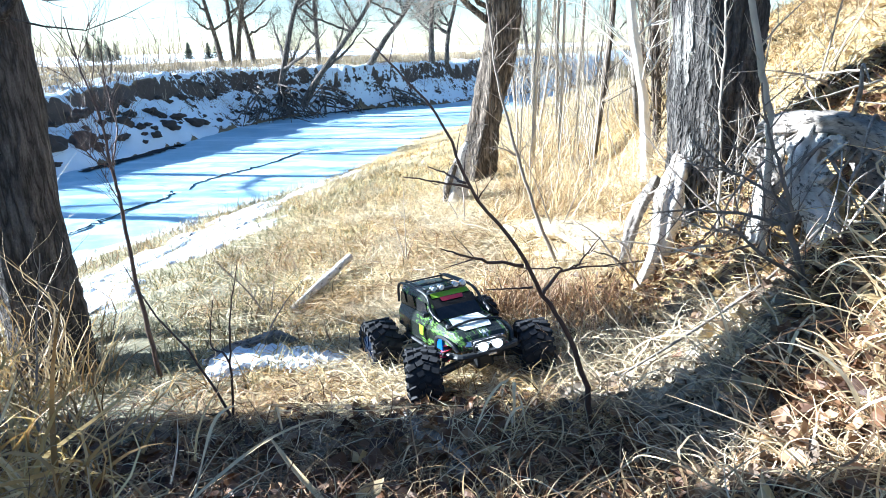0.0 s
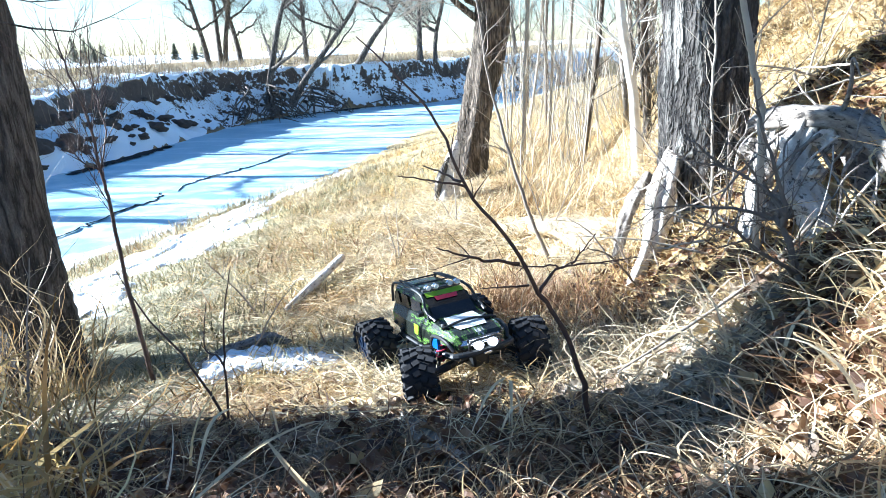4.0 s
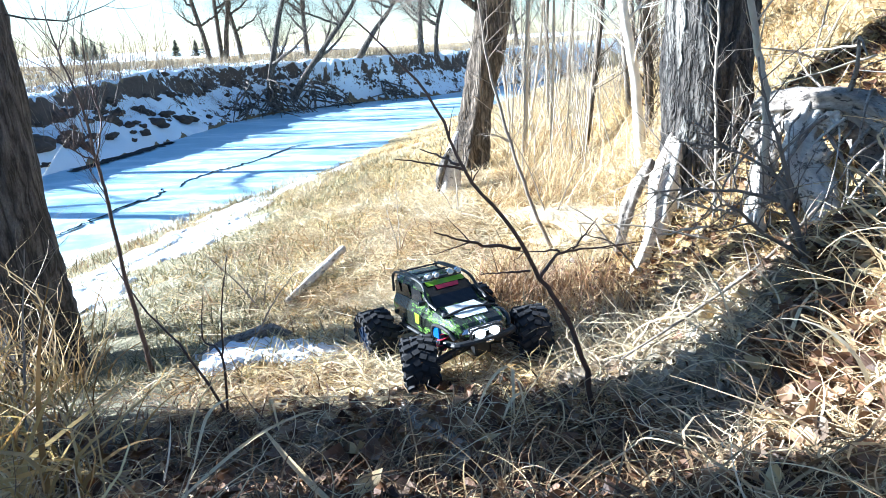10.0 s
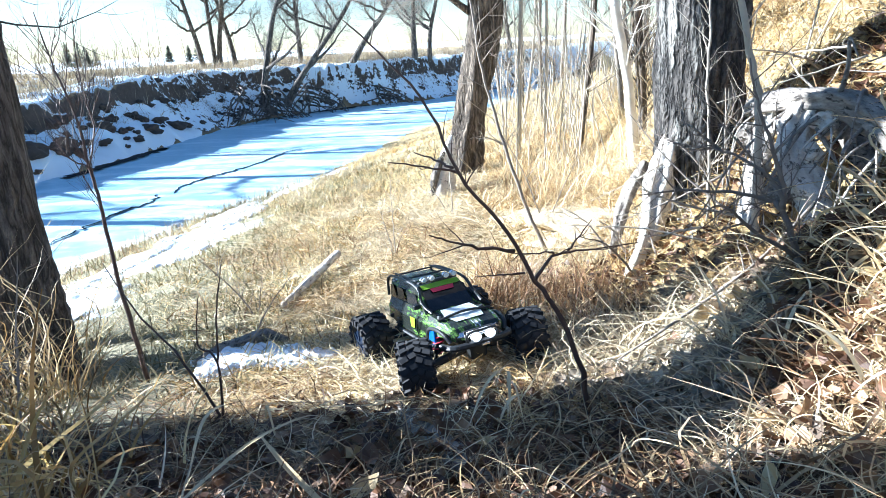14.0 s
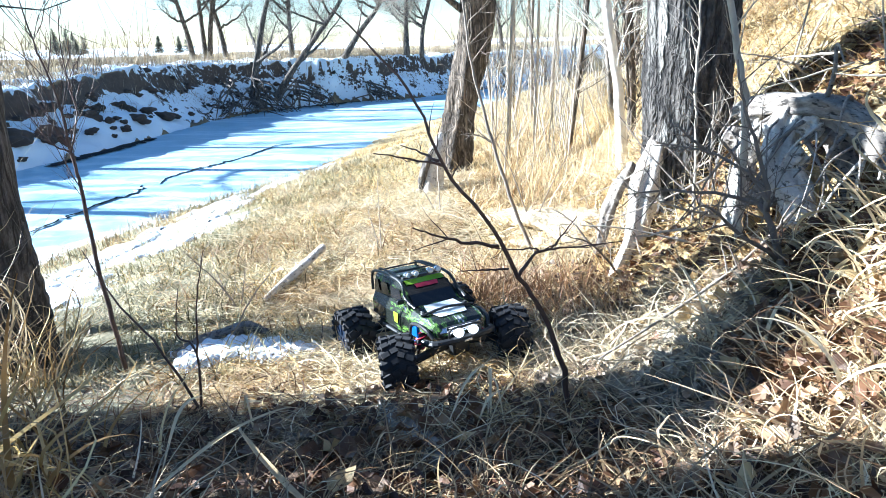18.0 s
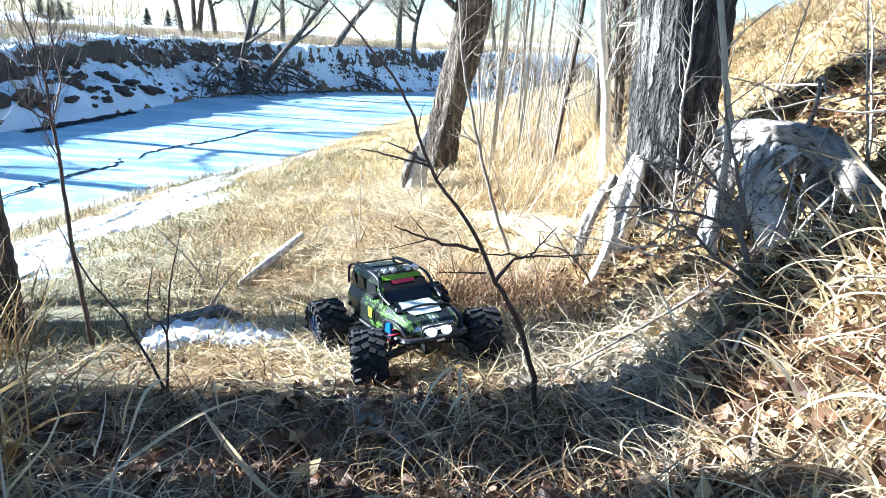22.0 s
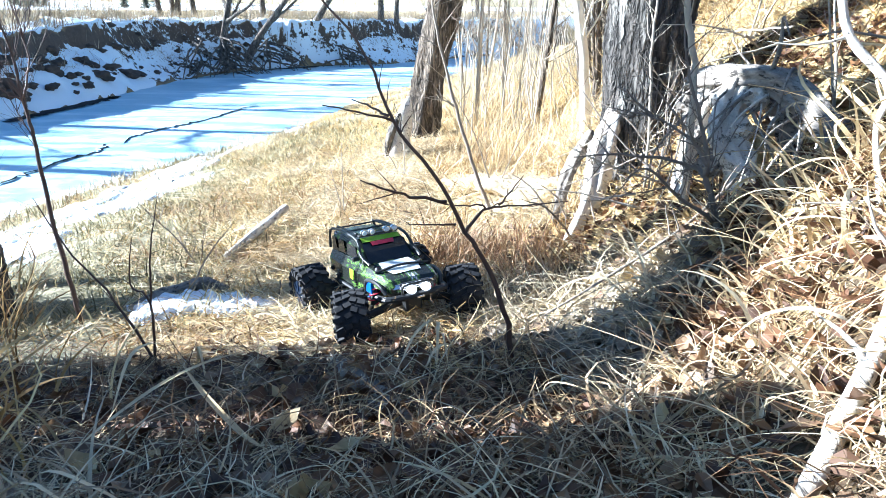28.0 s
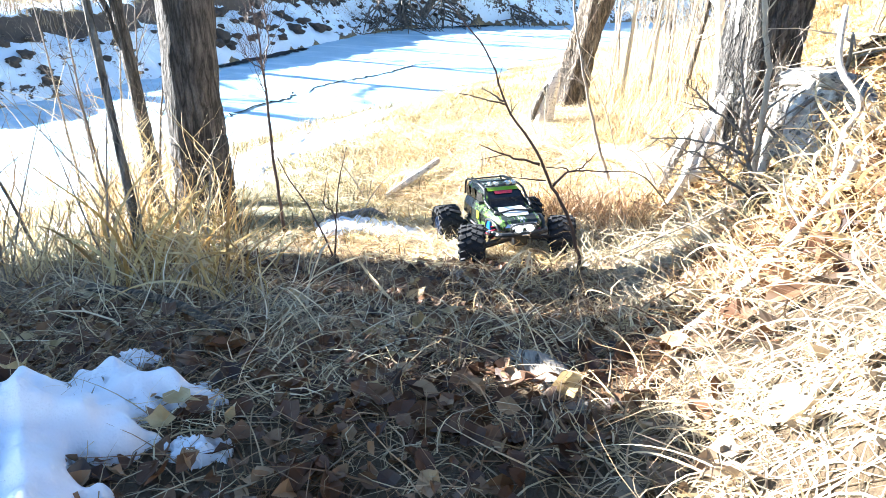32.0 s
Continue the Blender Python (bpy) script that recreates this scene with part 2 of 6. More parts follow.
def near_shore(y):
    return lerp(y, (-60, 0, 7.3, 9.2, 11.4, 13.8, 17.9, 19.8, 23.5, 33, 60, 400), (-16, -6.4, -4.45, -3.66, -2.36, -1.6, -0.5, 0.5, 2.6, 8, 26, 300))


def far_shore(y):
    return lerp(y, (-60, 0, 8, 12.6, 17.2, 20.7, 23.8, 26, 27.3, 31.7, 33, 60, 400), (-40, -11.5, -8.6, -7.7, -6.9, -6.5, -5.4, -3.3, -0.2, 3.5, 5.3, 22, 290))


def waves(x, y, s, seed=0.0):
    """Smooth uneven relief from a few crossed sines, about -1 to 1."""
    x, y = x * s + seed, y * s - seed * 0.7
    return (np.sin(x * 1.0 + 1.7 * np.sin(y * 0.7)) * np.cos(y * 1.3 + 0.9 * np.sin(x * 0.6)) + 0.6 * np.sin(2.3 * x - 1.9 * y + 2 * np.sin(0.8 * x + y)) + 0.4 * np.cos(4.1 * y + 3.3 * x + seed)) / 2


def far_step(x, y):
    """0 at the foot of the far bank, 1 on its rim."""
    return np.clip((far_shore(y) - x + 0.22 * waves(x, y, 1.1, 5)) / (1.7 + 0.5 * waves(x, y, 0.6, 2)), 0, 1)


def land(x, y):
    """Height of the ground; the ice lies at 0."""
    x, y = np.asarray(x, float), np.asarray(y, float)
    d = x - near_shore(y)
    u = (np.maximum(d, 0) / 4.7) ** 1.3
    bench = 1.4 * u / (1 + u ** 4) ** 0.25
    mound = 0.38 * np.exp(-(np.maximum(y, 0) / 1.15) ** 2) * np.clip((x + 3.0) / 1.5, 0, 1)
    k = x - (0.25 + 0.07 * np.exp(-(np.maximum(y, 0) / 0.9) ** 2) + 0.2 * np.clip(y, 0, 8) + 0.45 * np.maximum(y - 8, 0))
    bank = (1.15 + 0.25 * np.clip(y - 2, 0, 1)) * (1 - np.exp(-(0.09 * np.logaddexp(0, np.clip((k - 0.05) / 0.09, -30, 60))) / 0.75)) * np.where(y > 5, np.exp(-np.maximum(y - 5, 0) / 4), 1)
    hollow = -0.36 * np.exp(-((x - 1.08) / 0.15) ** 2 - ((y - 1.62) / 0.24) ** 2)
    near = bench + mound + bank + hollow + 0.025 * waves(x, y, 2.2) + 0.012 * waves(x, y, 7.0, 3)
    e = far_shore(y) - x
    step = far_step(x, y)
    top = lerp(y, (8, 13, 20, 30), (1.25, 1.3, 1.7, 1.6))
    far = top * (0.80 * step + 0.20 * np.clip((step - 0.84) / 0.1, 0, 1)) + (0.10 * waves(x, y, 1.7, 1) + 0.07 * waves(x, y, 4.3, 6)) * (step > 0) + 0.15 * np.clip(e - 3, 0, 20) / 20
    out = np.where(d > 0, near, np.where(e > 0, far, -0.15))
    return out


def shore_snow(x, y):
    """1 along the band of snow that lies on the bench above the ice, falling to 0 beside it."""
    d = x - near_shore(y)
    wide = 0.80 * (1 + 0.55 * waves(x, y, 1.5, 9))
    return np.clip(1.3 - np.abs(d - (2.75 - 0.14 * (y - 4.2)) - 0.3 * waves(x, y, 0.9, 4)) / wide, 0, 1) * ((y > 2.6) & (y < 9.4))


def spread(lo, hi, fine, n, centre):
    """Grid lines: even and close together near centre, ever wider far off."""
    u = np.linspace(-1, 1, n)
    v = np.sinh(u * 6.2) / np.sinh(6.2)
    w = np.where(v < 0, -v * (lo - centre), v * (hi - centre)) + centre
    return np.unique(np.round(np.concatenate([w, np.arange(*fine)]), 3))


def sheet(name, xs, ys, zs, mat, attributes=None):
    X, Y = np.meshgrid(xs, ys)
    n, m = X.shape
    me = bpy.data.meshes.new(name)
    co = np.stack([X, Y, zs], -1).reshape(-1, 3)
    i = np.arange(n * m).reshape(n, m)
    q = np.stack([i[:-1, :-1], i[:-1, 1:], i[1:, 1:], i[1:, :-1]], -1).reshape(-1, 4)
    me.vertices.add(len(co)); me.vertices.foreach_set("co", co.ravel())
    me.loops.add(q.size); me.loops.foreach_set("vertex_index", q.ravel().astype(np.int32))
    me.polygons.add(len(q)); me.polygons.foreach_set("loop_start", np.arange(0, q.size, 4, dtype=np.int32))
    me.update(calc_edges=True)
    me.polygons.foreach_set("use_smooth", np.ones(len(q), bool))
    for key, v in (attributes or {}).items():
        me.attributes.new(key, "FLOAT", "POINT").data.foreach_set("value", np.asarray(v, np.float32).ravel())
    me.materials.append(mat)
    return new(name, me)


gx = spread(-2500, 2500, (-14, 8, 0.1), 150, -1)
gy = spread(-2500, 2500, (-2, 36, 0.14), 150, 8)
gx = np.unique(np.round(np.concatenate([gx, np.arange(-2, 3, 0.04)]), 3))
gy = np.unique(np.round(np.concatenate([gy, np.arange(-1.2, 4.5, 0.04)]), 3))
X, Y = np.meshgrid(gx, gy)
Z = land(X, Y)
D, E = X - near_shore(Y), far_shore(Y) - X
far_side = E > 0
S = far_step(X, Y)
low, rim = S < np.where(Y < 19.5, 0.80, 0.74) + 0.12 * waves(X, Y, 1.1, 7), (S > 0.97) & (E < 3.2)
snow = np.where(far_side, np.where(low, np.where(Y < 19.5, np.where(Y < 12, 0.70, 0.95), 0.60), np.where(rim, 0.95, np.where(S < 0.97, np.where(Y < 19.5, -0.1, 0.36), 0.34))), -1.0)
strip = shore_snow(X, Y)
snow = np.where(D > 0, np.maximum(-1.0 + 0 * D, 0.05 + 0.80 * strip + 0.24 * strip * waves(X, Y, 4.5, 3)), snow)
shelf = np.clip(1.35 - D / 0.8, 0, 1) * (Y < 11)
snow = np.where((D > 0) & (D < 1.1), np.maximum(snow, 0.85 * shelf), snow)
snow = np.where(E > 14, np.where(E > 26, 0.95, 0.3), snow)
soil = np.where(far_side & (S < 0.98), 1.0, 0.0)
# Dark litter also paints in foreground shade, ending before the sunlit crest.
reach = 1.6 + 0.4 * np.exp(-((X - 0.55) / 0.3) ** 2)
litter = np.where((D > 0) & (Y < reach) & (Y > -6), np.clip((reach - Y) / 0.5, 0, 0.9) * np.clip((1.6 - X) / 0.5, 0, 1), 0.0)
weedy = np.clip((-0.20 * Y - 0.15 - X) / 0.3, 0, 1) * (D > 0) * (Y < 9)
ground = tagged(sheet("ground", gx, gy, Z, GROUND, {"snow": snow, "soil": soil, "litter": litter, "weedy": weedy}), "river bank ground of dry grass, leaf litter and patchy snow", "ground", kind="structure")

ix = spread(-400, 400, (-12, 10, 0.25), 60, 0)
iy = spread(-200, 500, (4, 36, 0.25), 60, 18)
IX, IY = np.meshgrid(ix, iy)
river = tagged(sheet("water", ix, iy, 0.01 * waves(IX, IY, 0.9, 4), ICE), "frozen river covered with blue-white snow-dusted ice", "river", kind="structure")


def height(x, y):
    return float(land(x, y))


# ---- building blocks ----
def mesh_of(name, co, faces, mats, smooth=True):
    me = bpy.data.meshes.new(name)
    me.from_pydata(co, [], faces)
    for m in mats if isinstance(mats, (list, tuple)) else [mats]:
        me.materials.append(m)
    if smooth:
        me.polygons.foreach_set("use_smooth", np.ones(len(me.polygons), bool))
    me.update()
    return me


def part(name, data, mat, parent, label=""):
    """Links a bmesh or mesh as one object under parent."""
    if isinstance(data, bmesh.types.BMesh):
        me = bpy.data.meshes.new(name)
        data.to_mesh(me)
        data.free()
        me.materials.append(mat)
    else:
        me = data
    ob = new(name, me)
    ob.parent = parent
    return tagged(ob, label)


def smooth_path(points, n):
    """A Catmull-Rom curve of n points (x, y, z, radius) through the given ones."""
    p = np.array(points, float)
    p = np.vstack([2 * p[0] - p[1], p, 2 * p[-1] - p[-2]])
    out = []
    for u in np.linspace(0, len(p) - 3 - 1e-6, n):
        i = int(u)
        t = u - i
        a, b, c, d = p[i:i + 4]
        out.append(0.5 * (2 * b + (c - a) * t + (2 * a - 5 * b + 4 * c - d) * t * t + (3 * b - a - 3 * c + d) * t ** 3))
    out = np.array(out)
    out[:, 3] = np.maximum(out[:, 3], 0.0004)
    return out


def tube(co, faces, path, sides=6, rough=0.0, seed=0, lobes=0.0, cap=True):
    """Adds a tapered, uneven tube along path (x, y, z, radius)."""
    path = np.asarray(path, float)
    start, n = len(co), len(path)
    tang = np.empty((n, 3))
    tang[1:-1], tang[0], tang[-1] = path[2:, :3] - path[:-2, :3], path[1, :3] - path[0, :3], path[-1, :3] - path[-2, :3]
    ref = (0.31, 0.87, 0.2) if abs(tang[0, 2]) > 0.6 * (tang[0] ** 2).sum() ** 0.5 else (0.1, 0.15, 1.0)
    tx, ty, tz = tang[:, 0], tang[:, 1], tang[:, 2]
    u = np.stack([ref[1] * tz - ref[2] * ty, ref[2] * tx - ref[0] * tz, ref[0] * ty - ref[1] * tx], 1)
    u /= np.sqrt((u ** 2).sum(1))[:, None] + 1e-9
    v = np.stack([ty * u[:, 2] - tz * u[:, 1], tz * u[:, 0] - tx * u[:, 2], tx * u[:, 1] - ty * u[:, 0]], 1)
    v /= np.sqrt((v ** 2).sum(1))[:, None] + 1e-9
    a = np.arange(sides) * (2 * np.pi / sides)
    r = np.repeat(path[:, 3:4], sides, 1)
    if rough or lobes:
        rng = np.random.default_rng(seed)
        ph = rng.uniform(0, 6.28, 6)
        k = np.arange(n)[:, None]
        if rough:
            r = r * (1 + rough * (np.sin(3 * a + ph[0] + 0.25 * k) * 0.5 + np.sin(7 * a + ph[1] + 0.13 * k) * 0.35 + rng.uniform(-0.3, 0.3, (n, sides))))
        if lobes:
            r = r * (1 + lobes * np.sin(5 * a + ph[2]) * (1 - k / n) ** 4 * 2)
    ring = path[:, None, :3] + u[:, None] * (np.cos(a) * r)[..., None] + v[:, None] * (np.sin(a) * r)[..., None]
    co.extend(map(tuple, ring.reshape(-1, 3).tolist()))
    for k in range(n - 1):
        for s in range(sides):
            a, b = start + k * sides + s, start + k * sides + (s + 1) % sides
            faces.append((a, b, b + sides, a + sides))
    if cap:
        faces.append(tuple(start + s for s in reversed(range(sides))))
        faces.append(tuple(start + (n - 1) * sides + s for s in range(sides)))


def twigs(co, faces, path, rng, count, length, radius, level=1, spread_=0.9, sides=4, lift=0.25, lo=0.2):
    """Side shoots along a stem, each with smaller ones of its own."""
    n = len(path)
    for at, rl, rr, *draw in np.concatenate([rng.uniform(0, 1, (count, 3)), rng.normal(size=(count, 15))], 1).tolist():
        i = int((lo + (0.98 - lo) * at) * (n - 1))
        base = path[i].tolist()
        d = Vector((path[min(i + 1, n - 1), :3] - path[max(i - 1, 0), :3]).tolist()).normalized()
        side = Vector(draw[:3])
        side = (side - d * side.dot(d)).normalized()
        way = (d * (1 - spread_ * 0.5) + side * spread_ + Vector((0, 0, lift))).normalized()
        L = length * (0.5 + 0.7 * rl)
        r0 = min(radius * (0.6 + 0.5 * rr), base[3] * 0.75)
        p = Vector(base[:3])
        pts = [(*p, r0)]
        for k in range(1, 5):
            way = (way + Vector(draw[3 * k:3 * k + 3]) * 0.16 + Vector((0, 0, 0.05))).normalized()
            p = p + way * (L / 4)
            pts.append((*p, r0 * (1 - k / 4.6)))
        pts = np.array(pts)
        tube(co, faces, pts, sides, cap=False)
        if level > 0:
            twigs(co, faces, pts, rng, max(2, count // 3), L * 0.55, r0 * 0.6, level - 1, spread_, max(3, sides - 1), lift)


def thing(name, label, category, at=(0, 0, 0), group="", kind=""):
    ob = new(name)
    ob.location = at
    ob.empty_display_size = 0.1
    return tagged(ob, label, category, group, kind)


def sapling(name, label, stems, mat, shoots=(10, 0.2, 0.002, 1), seed=1, category="sapling", group="", sides=6, spread_=0.8, lo=0.2):
    """A bare young shrub: each stem a curve through (x, y, z, radius), the twigs one part."""
    base = Vector(stems[0][0][:3])
    ob = thing(name, label, category, base, group)
    rng = np.random.default_rng(seed)
    co2, f2 = [], []
    for k, s in enumerate(stems):
        p = smooth_path([(x - base.x, y - base.y, z - base.z, r) for x, y, z, r in s], max(6, 4 * len(s)))
        p[1:-1, :3] += rng.normal(size=(len(p) - 2, 3)) * np.minimum(p[1:-1, 3:], 0.003) * 0.5
        co, f = [], []
        tube(co, f, p, sides)
        part("stem" if k == 0 else "branch", mesh_of(name, co, f, mat), mat, ob)
        if shoots[0]:
            L = np.linalg.norm(p[-1, :3] - p[0, :3])
            twigs(co2, f2, p, rng, max(1, int(shoots[0] * (1 if k == 0 else 0.5))), min(shoots[1], L * 0.5), shoots[2], shoots[3], spread_, lo=lo)
    if co2:
        tagged(part("twig_spray", mesh_of(name + "_twigs", co2, f2, mat), mat, ob), kind="stuff")
    return ob


def tree(name, label, path, mat, limbs=(), sides=16, rough=0.1, seed=1, twig=(40, 0.7, 0.006, 2), rings=40, twig_mat=None, group="", lobes=0.1):
    """A standing bare tree: trunk with a flared foot, limbs and a crown of fine twigs."""
    base = Vector(path[0][:3])
    ob = thing(name, label, "tree", base, group)
    rng = np.random.default_rng(seed)
    rel = lambda s: [(x - base.x, y - base.y, z - base.z, r) for x, y, z, r in s]
    p = smooth_path(rel(path), rings)
    co, f = [], []
    tube(co, f, p, sides, rough, seed, lobes)
    part("trunk", mesh_of(name, co, f, mat), mat, ob)
    co2, f2 = [], []
    if twig[0]:
        twigs(co2, f2, p, rng, twig[0] // 3, twig[1], twig[2], twig[3], lo=0.45)
    for k, s in enumerate(limbs):
        q = smooth_path(rel(s), 14)
        q[1:, :3] += rng.normal(size=(13, 3)) * q[1:, 3:] * 0.4
        co, f = [], []
        tube(co, f, q, 8, rough * 0.6, seed + k)
        part("limb", mesh_of(name + "_limb", co, f, mat), mat, ob)
        if twig[0]:
            twigs(co2, f2, q, rng, twig[0] // 2, twig[1], twig[2], twig[3])
    if co2:
        tagged(part("crown", mesh_of(name + "_crown", co2, f2, twig_mat or mat), twig_mat or mat, ob, "bare twigs"), kind="stuff")
    return ob


def blades(name, xy, length, width, mat, rng, lean=(0.2, 1.2), segments=3, droop=1.0, parent=None, up=None, z_off=0.0, heading=None):
    """Many curved, tapering dry blades standing on the land, in one mesh."""
    n = len(xy)
    L = length if np.ndim(length) else np.full(n, length)
    a = rng.uniform(0, 2 * np.pi, n) if heading is None else heading
    tilt = rng.uniform(lean[0], lean[1], n)
    bend = rng.uniform(0.2, 1.0, n) * droop
    w = width * rng.uniform(0.5, 1.3, n)
    base = np.stack([xy[:, 0], xy[:, 1], land(xy[:, 0], xy[:, 1]) - 0.004 + z_off], 1)
    side = np.stack([-np.sin(a), np.cos(a), rng.uniform(-0.5, 0.5, n)], 1)
    co = np.zeros((n, segments + 1, 2, 3))
    p = base.copy()
    twist = rng.normal(size=n) * 0.48
    for k in range(segments + 1):
        th = tilt + bend * k / segments
        th = np.minimum(th, 2.6)
        half = side * (w * (1 - 0.85 * (k / segments) ** 1.5))[:, None] * 0.5
        co[:, k, 0], co[:, k, 1] = p - half, p + half
        ak = a + twist * k
        step = np.stack([np.sin(th) * np.cos(ak), np.sin(th) * np.sin(ak), np.cos(th)], 1) * (L / segments)[:, None]
        p = p + step
        low = land(p[:, 0], p[:, 1]) + 0.003
        p[:, 2] = np.maximum(p[:, 2], low)
    i = np.arange(n * (segments + 1) * 2).reshape(n, segments + 1, 2)
    q = np.stack([i[:, :-1, 0], i[:, :-1, 1], i[:, 1:, 1], i[:, 1:, 0]], -1).reshape(-1, 4)
    me = bpy.data.meshes.new(name)
    v = co.reshape(-1, 3)
    me.vertices.add(len(v)); me.vertices.foreach_set("co", v.ravel())
    me.loops.add(q.size); me.loops.foreach_set("vertex_index", q.ravel().astype(np.int32))
    me.polygons.add(len(q)); me.polygons.foreach_set("loop_start", np.arange(0, q.size, 4, dtype=np.int32))
    me.update(calc_edges=True)
    me.materials.append(mat)
    ob = new(name, me)
    if parent:
        ob.parent = parent
    return ob


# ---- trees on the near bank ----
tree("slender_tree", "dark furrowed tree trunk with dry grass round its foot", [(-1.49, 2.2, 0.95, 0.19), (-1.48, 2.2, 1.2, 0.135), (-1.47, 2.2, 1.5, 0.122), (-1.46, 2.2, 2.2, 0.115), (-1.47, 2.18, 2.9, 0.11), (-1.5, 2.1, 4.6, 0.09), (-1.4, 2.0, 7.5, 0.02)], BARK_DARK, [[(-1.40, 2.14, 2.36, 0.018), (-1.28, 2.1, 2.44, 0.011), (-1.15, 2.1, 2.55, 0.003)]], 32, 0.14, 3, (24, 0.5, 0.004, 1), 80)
# Broken stems and the leaning top are unseen, added to shade the bank.
tree("twin_stem_tree", "thick grey tree on the bank, its two unseen broken stems added to cast shade", [(-2.72, 1.72, 0.75, 0.32), (-2.72, 1.71, 1.4, 0.22), (-2.75, 1.74, 2.8, 0.21), (-2.79, 2.05, 3.5, 0.21), (-2.82, 2.18, 4.4, 0.20), (-2.82, 2.25, 5.6, 0.14), (-2.8, 2.2, 8, 0.04)], BARK_GREY, [[(-2.77, 1.5, 1.0, 0.26), (-2.87, 1.3, 2.1, 0.29), (-2.92, 1.22, 2.7, 0.28), (-2.92, 1.2, 2.96, 0.22)], [(-2.87, 1.2, 1.0, 0.25), (-3.02, 0.9, 1.9, 0.27), (-3.07, 0.80, 2.65, 0.27), (-3.07, 0.80, 3.19, 0.24)]], 20, 0.1, 4, (12, 1.0, 0.008, 1), 40)
tree("thin_tree", "thin dark leaning tree trunk", [(-1.52, 1.72, 1.15, 0.03), (-1.54, 1.72, 1.6, 0.017), (-1.60, 1.75, 2.4, 0.015), (-1.66, 1.75, 4.4, 0.008)], BARK_GREY, [], 10, 0.08, 5, (16, 0.5, 0.004, 1), 24)
tree("thin_tree", "thin dark leaning tree trunk", [(-2.02, 2.62, 0.95, 0.05), (-2.04, 2.62, 1.5, 0.036), (-2.10, 2.6, 2.4, 0.03), (-2.3, 2.6, 4.6, 0.012)], BARK_DARK, [[(-2.06, 2.61, 1.8, 0.02), (-2.2, 2.6, 2.3, 0.014), (-2.42, 2.6, 3.2, 0.006)]], 12, 0.12, 9, (20, 0.5, 0.004, 1), 30)
tree("leaning_tree", "leaning brown tree with ridged bark", [(0.16, 5.1, 1.0, 0.24), (0.24, 5.15, 1.3, 0.15), (0.33, 5.2, 1.75, 0.12), (0.45, 5.2, 2.5, 0.122), (0.40, 5.2, 3.6, 0.09), (0.0, 5.3, 5.5, 0.03)], BARK_MID, [[(0.45, 5.2, 2.35, 0.03), (-0.1, 5.1, 2.75, 0.018), (-0.7, 5.0, 2.8, 0.006)], [(0.42, 5.2, 2.6, 0.035), (0.9, 5.0, 3.2, 0.025), (1.4, 4.9, 3.9, 0.01)], [(0.43, 5.2, 2.45, 0.025), (0.1, 5.0, 2.66, 0.014), (-0.35, 4.9, 2.6, 0.005)]], 40, 0.22, 6, (60, 0.6, 0.005, 2), 70, GREY_TWIG)
hollow = thing("hollow_stump", "pale hollow stump at the foot of the leaning tree", "stump", (0.05, 4.25, height(0.05, 4.25) - 0.05))
co, f = [], []
tube(co, f, smooth_path([(0, 0, 0, 0.10), (0.02, 0.03, 0.15, 0.065), (0.06, 0.1, 0.30, 0.05), (0.09, 0.16, 0.42, 0.012)], 18), 18, 0.25, 5)
part("shell", mesh_of("shell", co, f, DRIFT_WHITE), DRIFT_WHITE, hollow)
# A solid dark strip paints the shade inside the hollow.
co, f = [], []
tube(co, f, smooth_path([(-0.055, -0.035, 0.06, 0.012), (-0.045, -0.025, 0.15, 0.026), (-0.01, 0.0, 0.25, 0.024), (0.03, 0.05, 0.33, 0.008)], 14), 10, 0.2, 6)
part("hollow", mesh_of("hollow", co, f, BARK_FAR), BARK_FAR, hollow, "dark strip painting the shade inside the rotted hollow")
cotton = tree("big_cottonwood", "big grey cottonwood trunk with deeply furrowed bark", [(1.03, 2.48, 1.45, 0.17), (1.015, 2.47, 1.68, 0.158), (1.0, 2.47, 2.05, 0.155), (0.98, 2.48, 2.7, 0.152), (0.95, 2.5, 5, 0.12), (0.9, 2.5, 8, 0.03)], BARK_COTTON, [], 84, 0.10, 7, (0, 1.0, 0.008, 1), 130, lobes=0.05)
for k, pts in enumerate(([(-0.12, -0.06, 0.46, 0.012), (-0.17, -0.10, 0.36, 0.030), (-0.22, -0.16, 0.25, 0.042), (-0.26, -0.23, 0.13, 0.034), (-0.33, -0.30, 0.02, 0.022), (-0.40, -0.36, -0.08, 0.01)], [(-0.08, -0.14, 0.22, 0.016), (-0.1, -0.22, 0.13, 0.020), (-0.16, -0.33, 0.06, 0.012), (-0.2, -0.4, 0.02, 0.006)], [(-0.2, 0.05, 0.30, 0.016), (-0.29, 0.0, 0.15, 0.024), (-0.36, -0.09, -0.02, 0.012)], [(0.02, -0.15, 0.20, 0.018), (0.05, -0.24, 0.12, 0.018), (0.0, -0.33, 0.06, 0.008)])):
    co, f = [], []
    tube(co, f, smooth_path(pts, 22), 20, 0.5, k + 3)
    part("root", mesh_of("root", co, f, (DRIFT_WHITE, BARK_COTTON, DRIFT, BARK_COTTON)[k]), DRIFT, cotton, "pale gnarled root")
rng = np.random.default_rng(66)
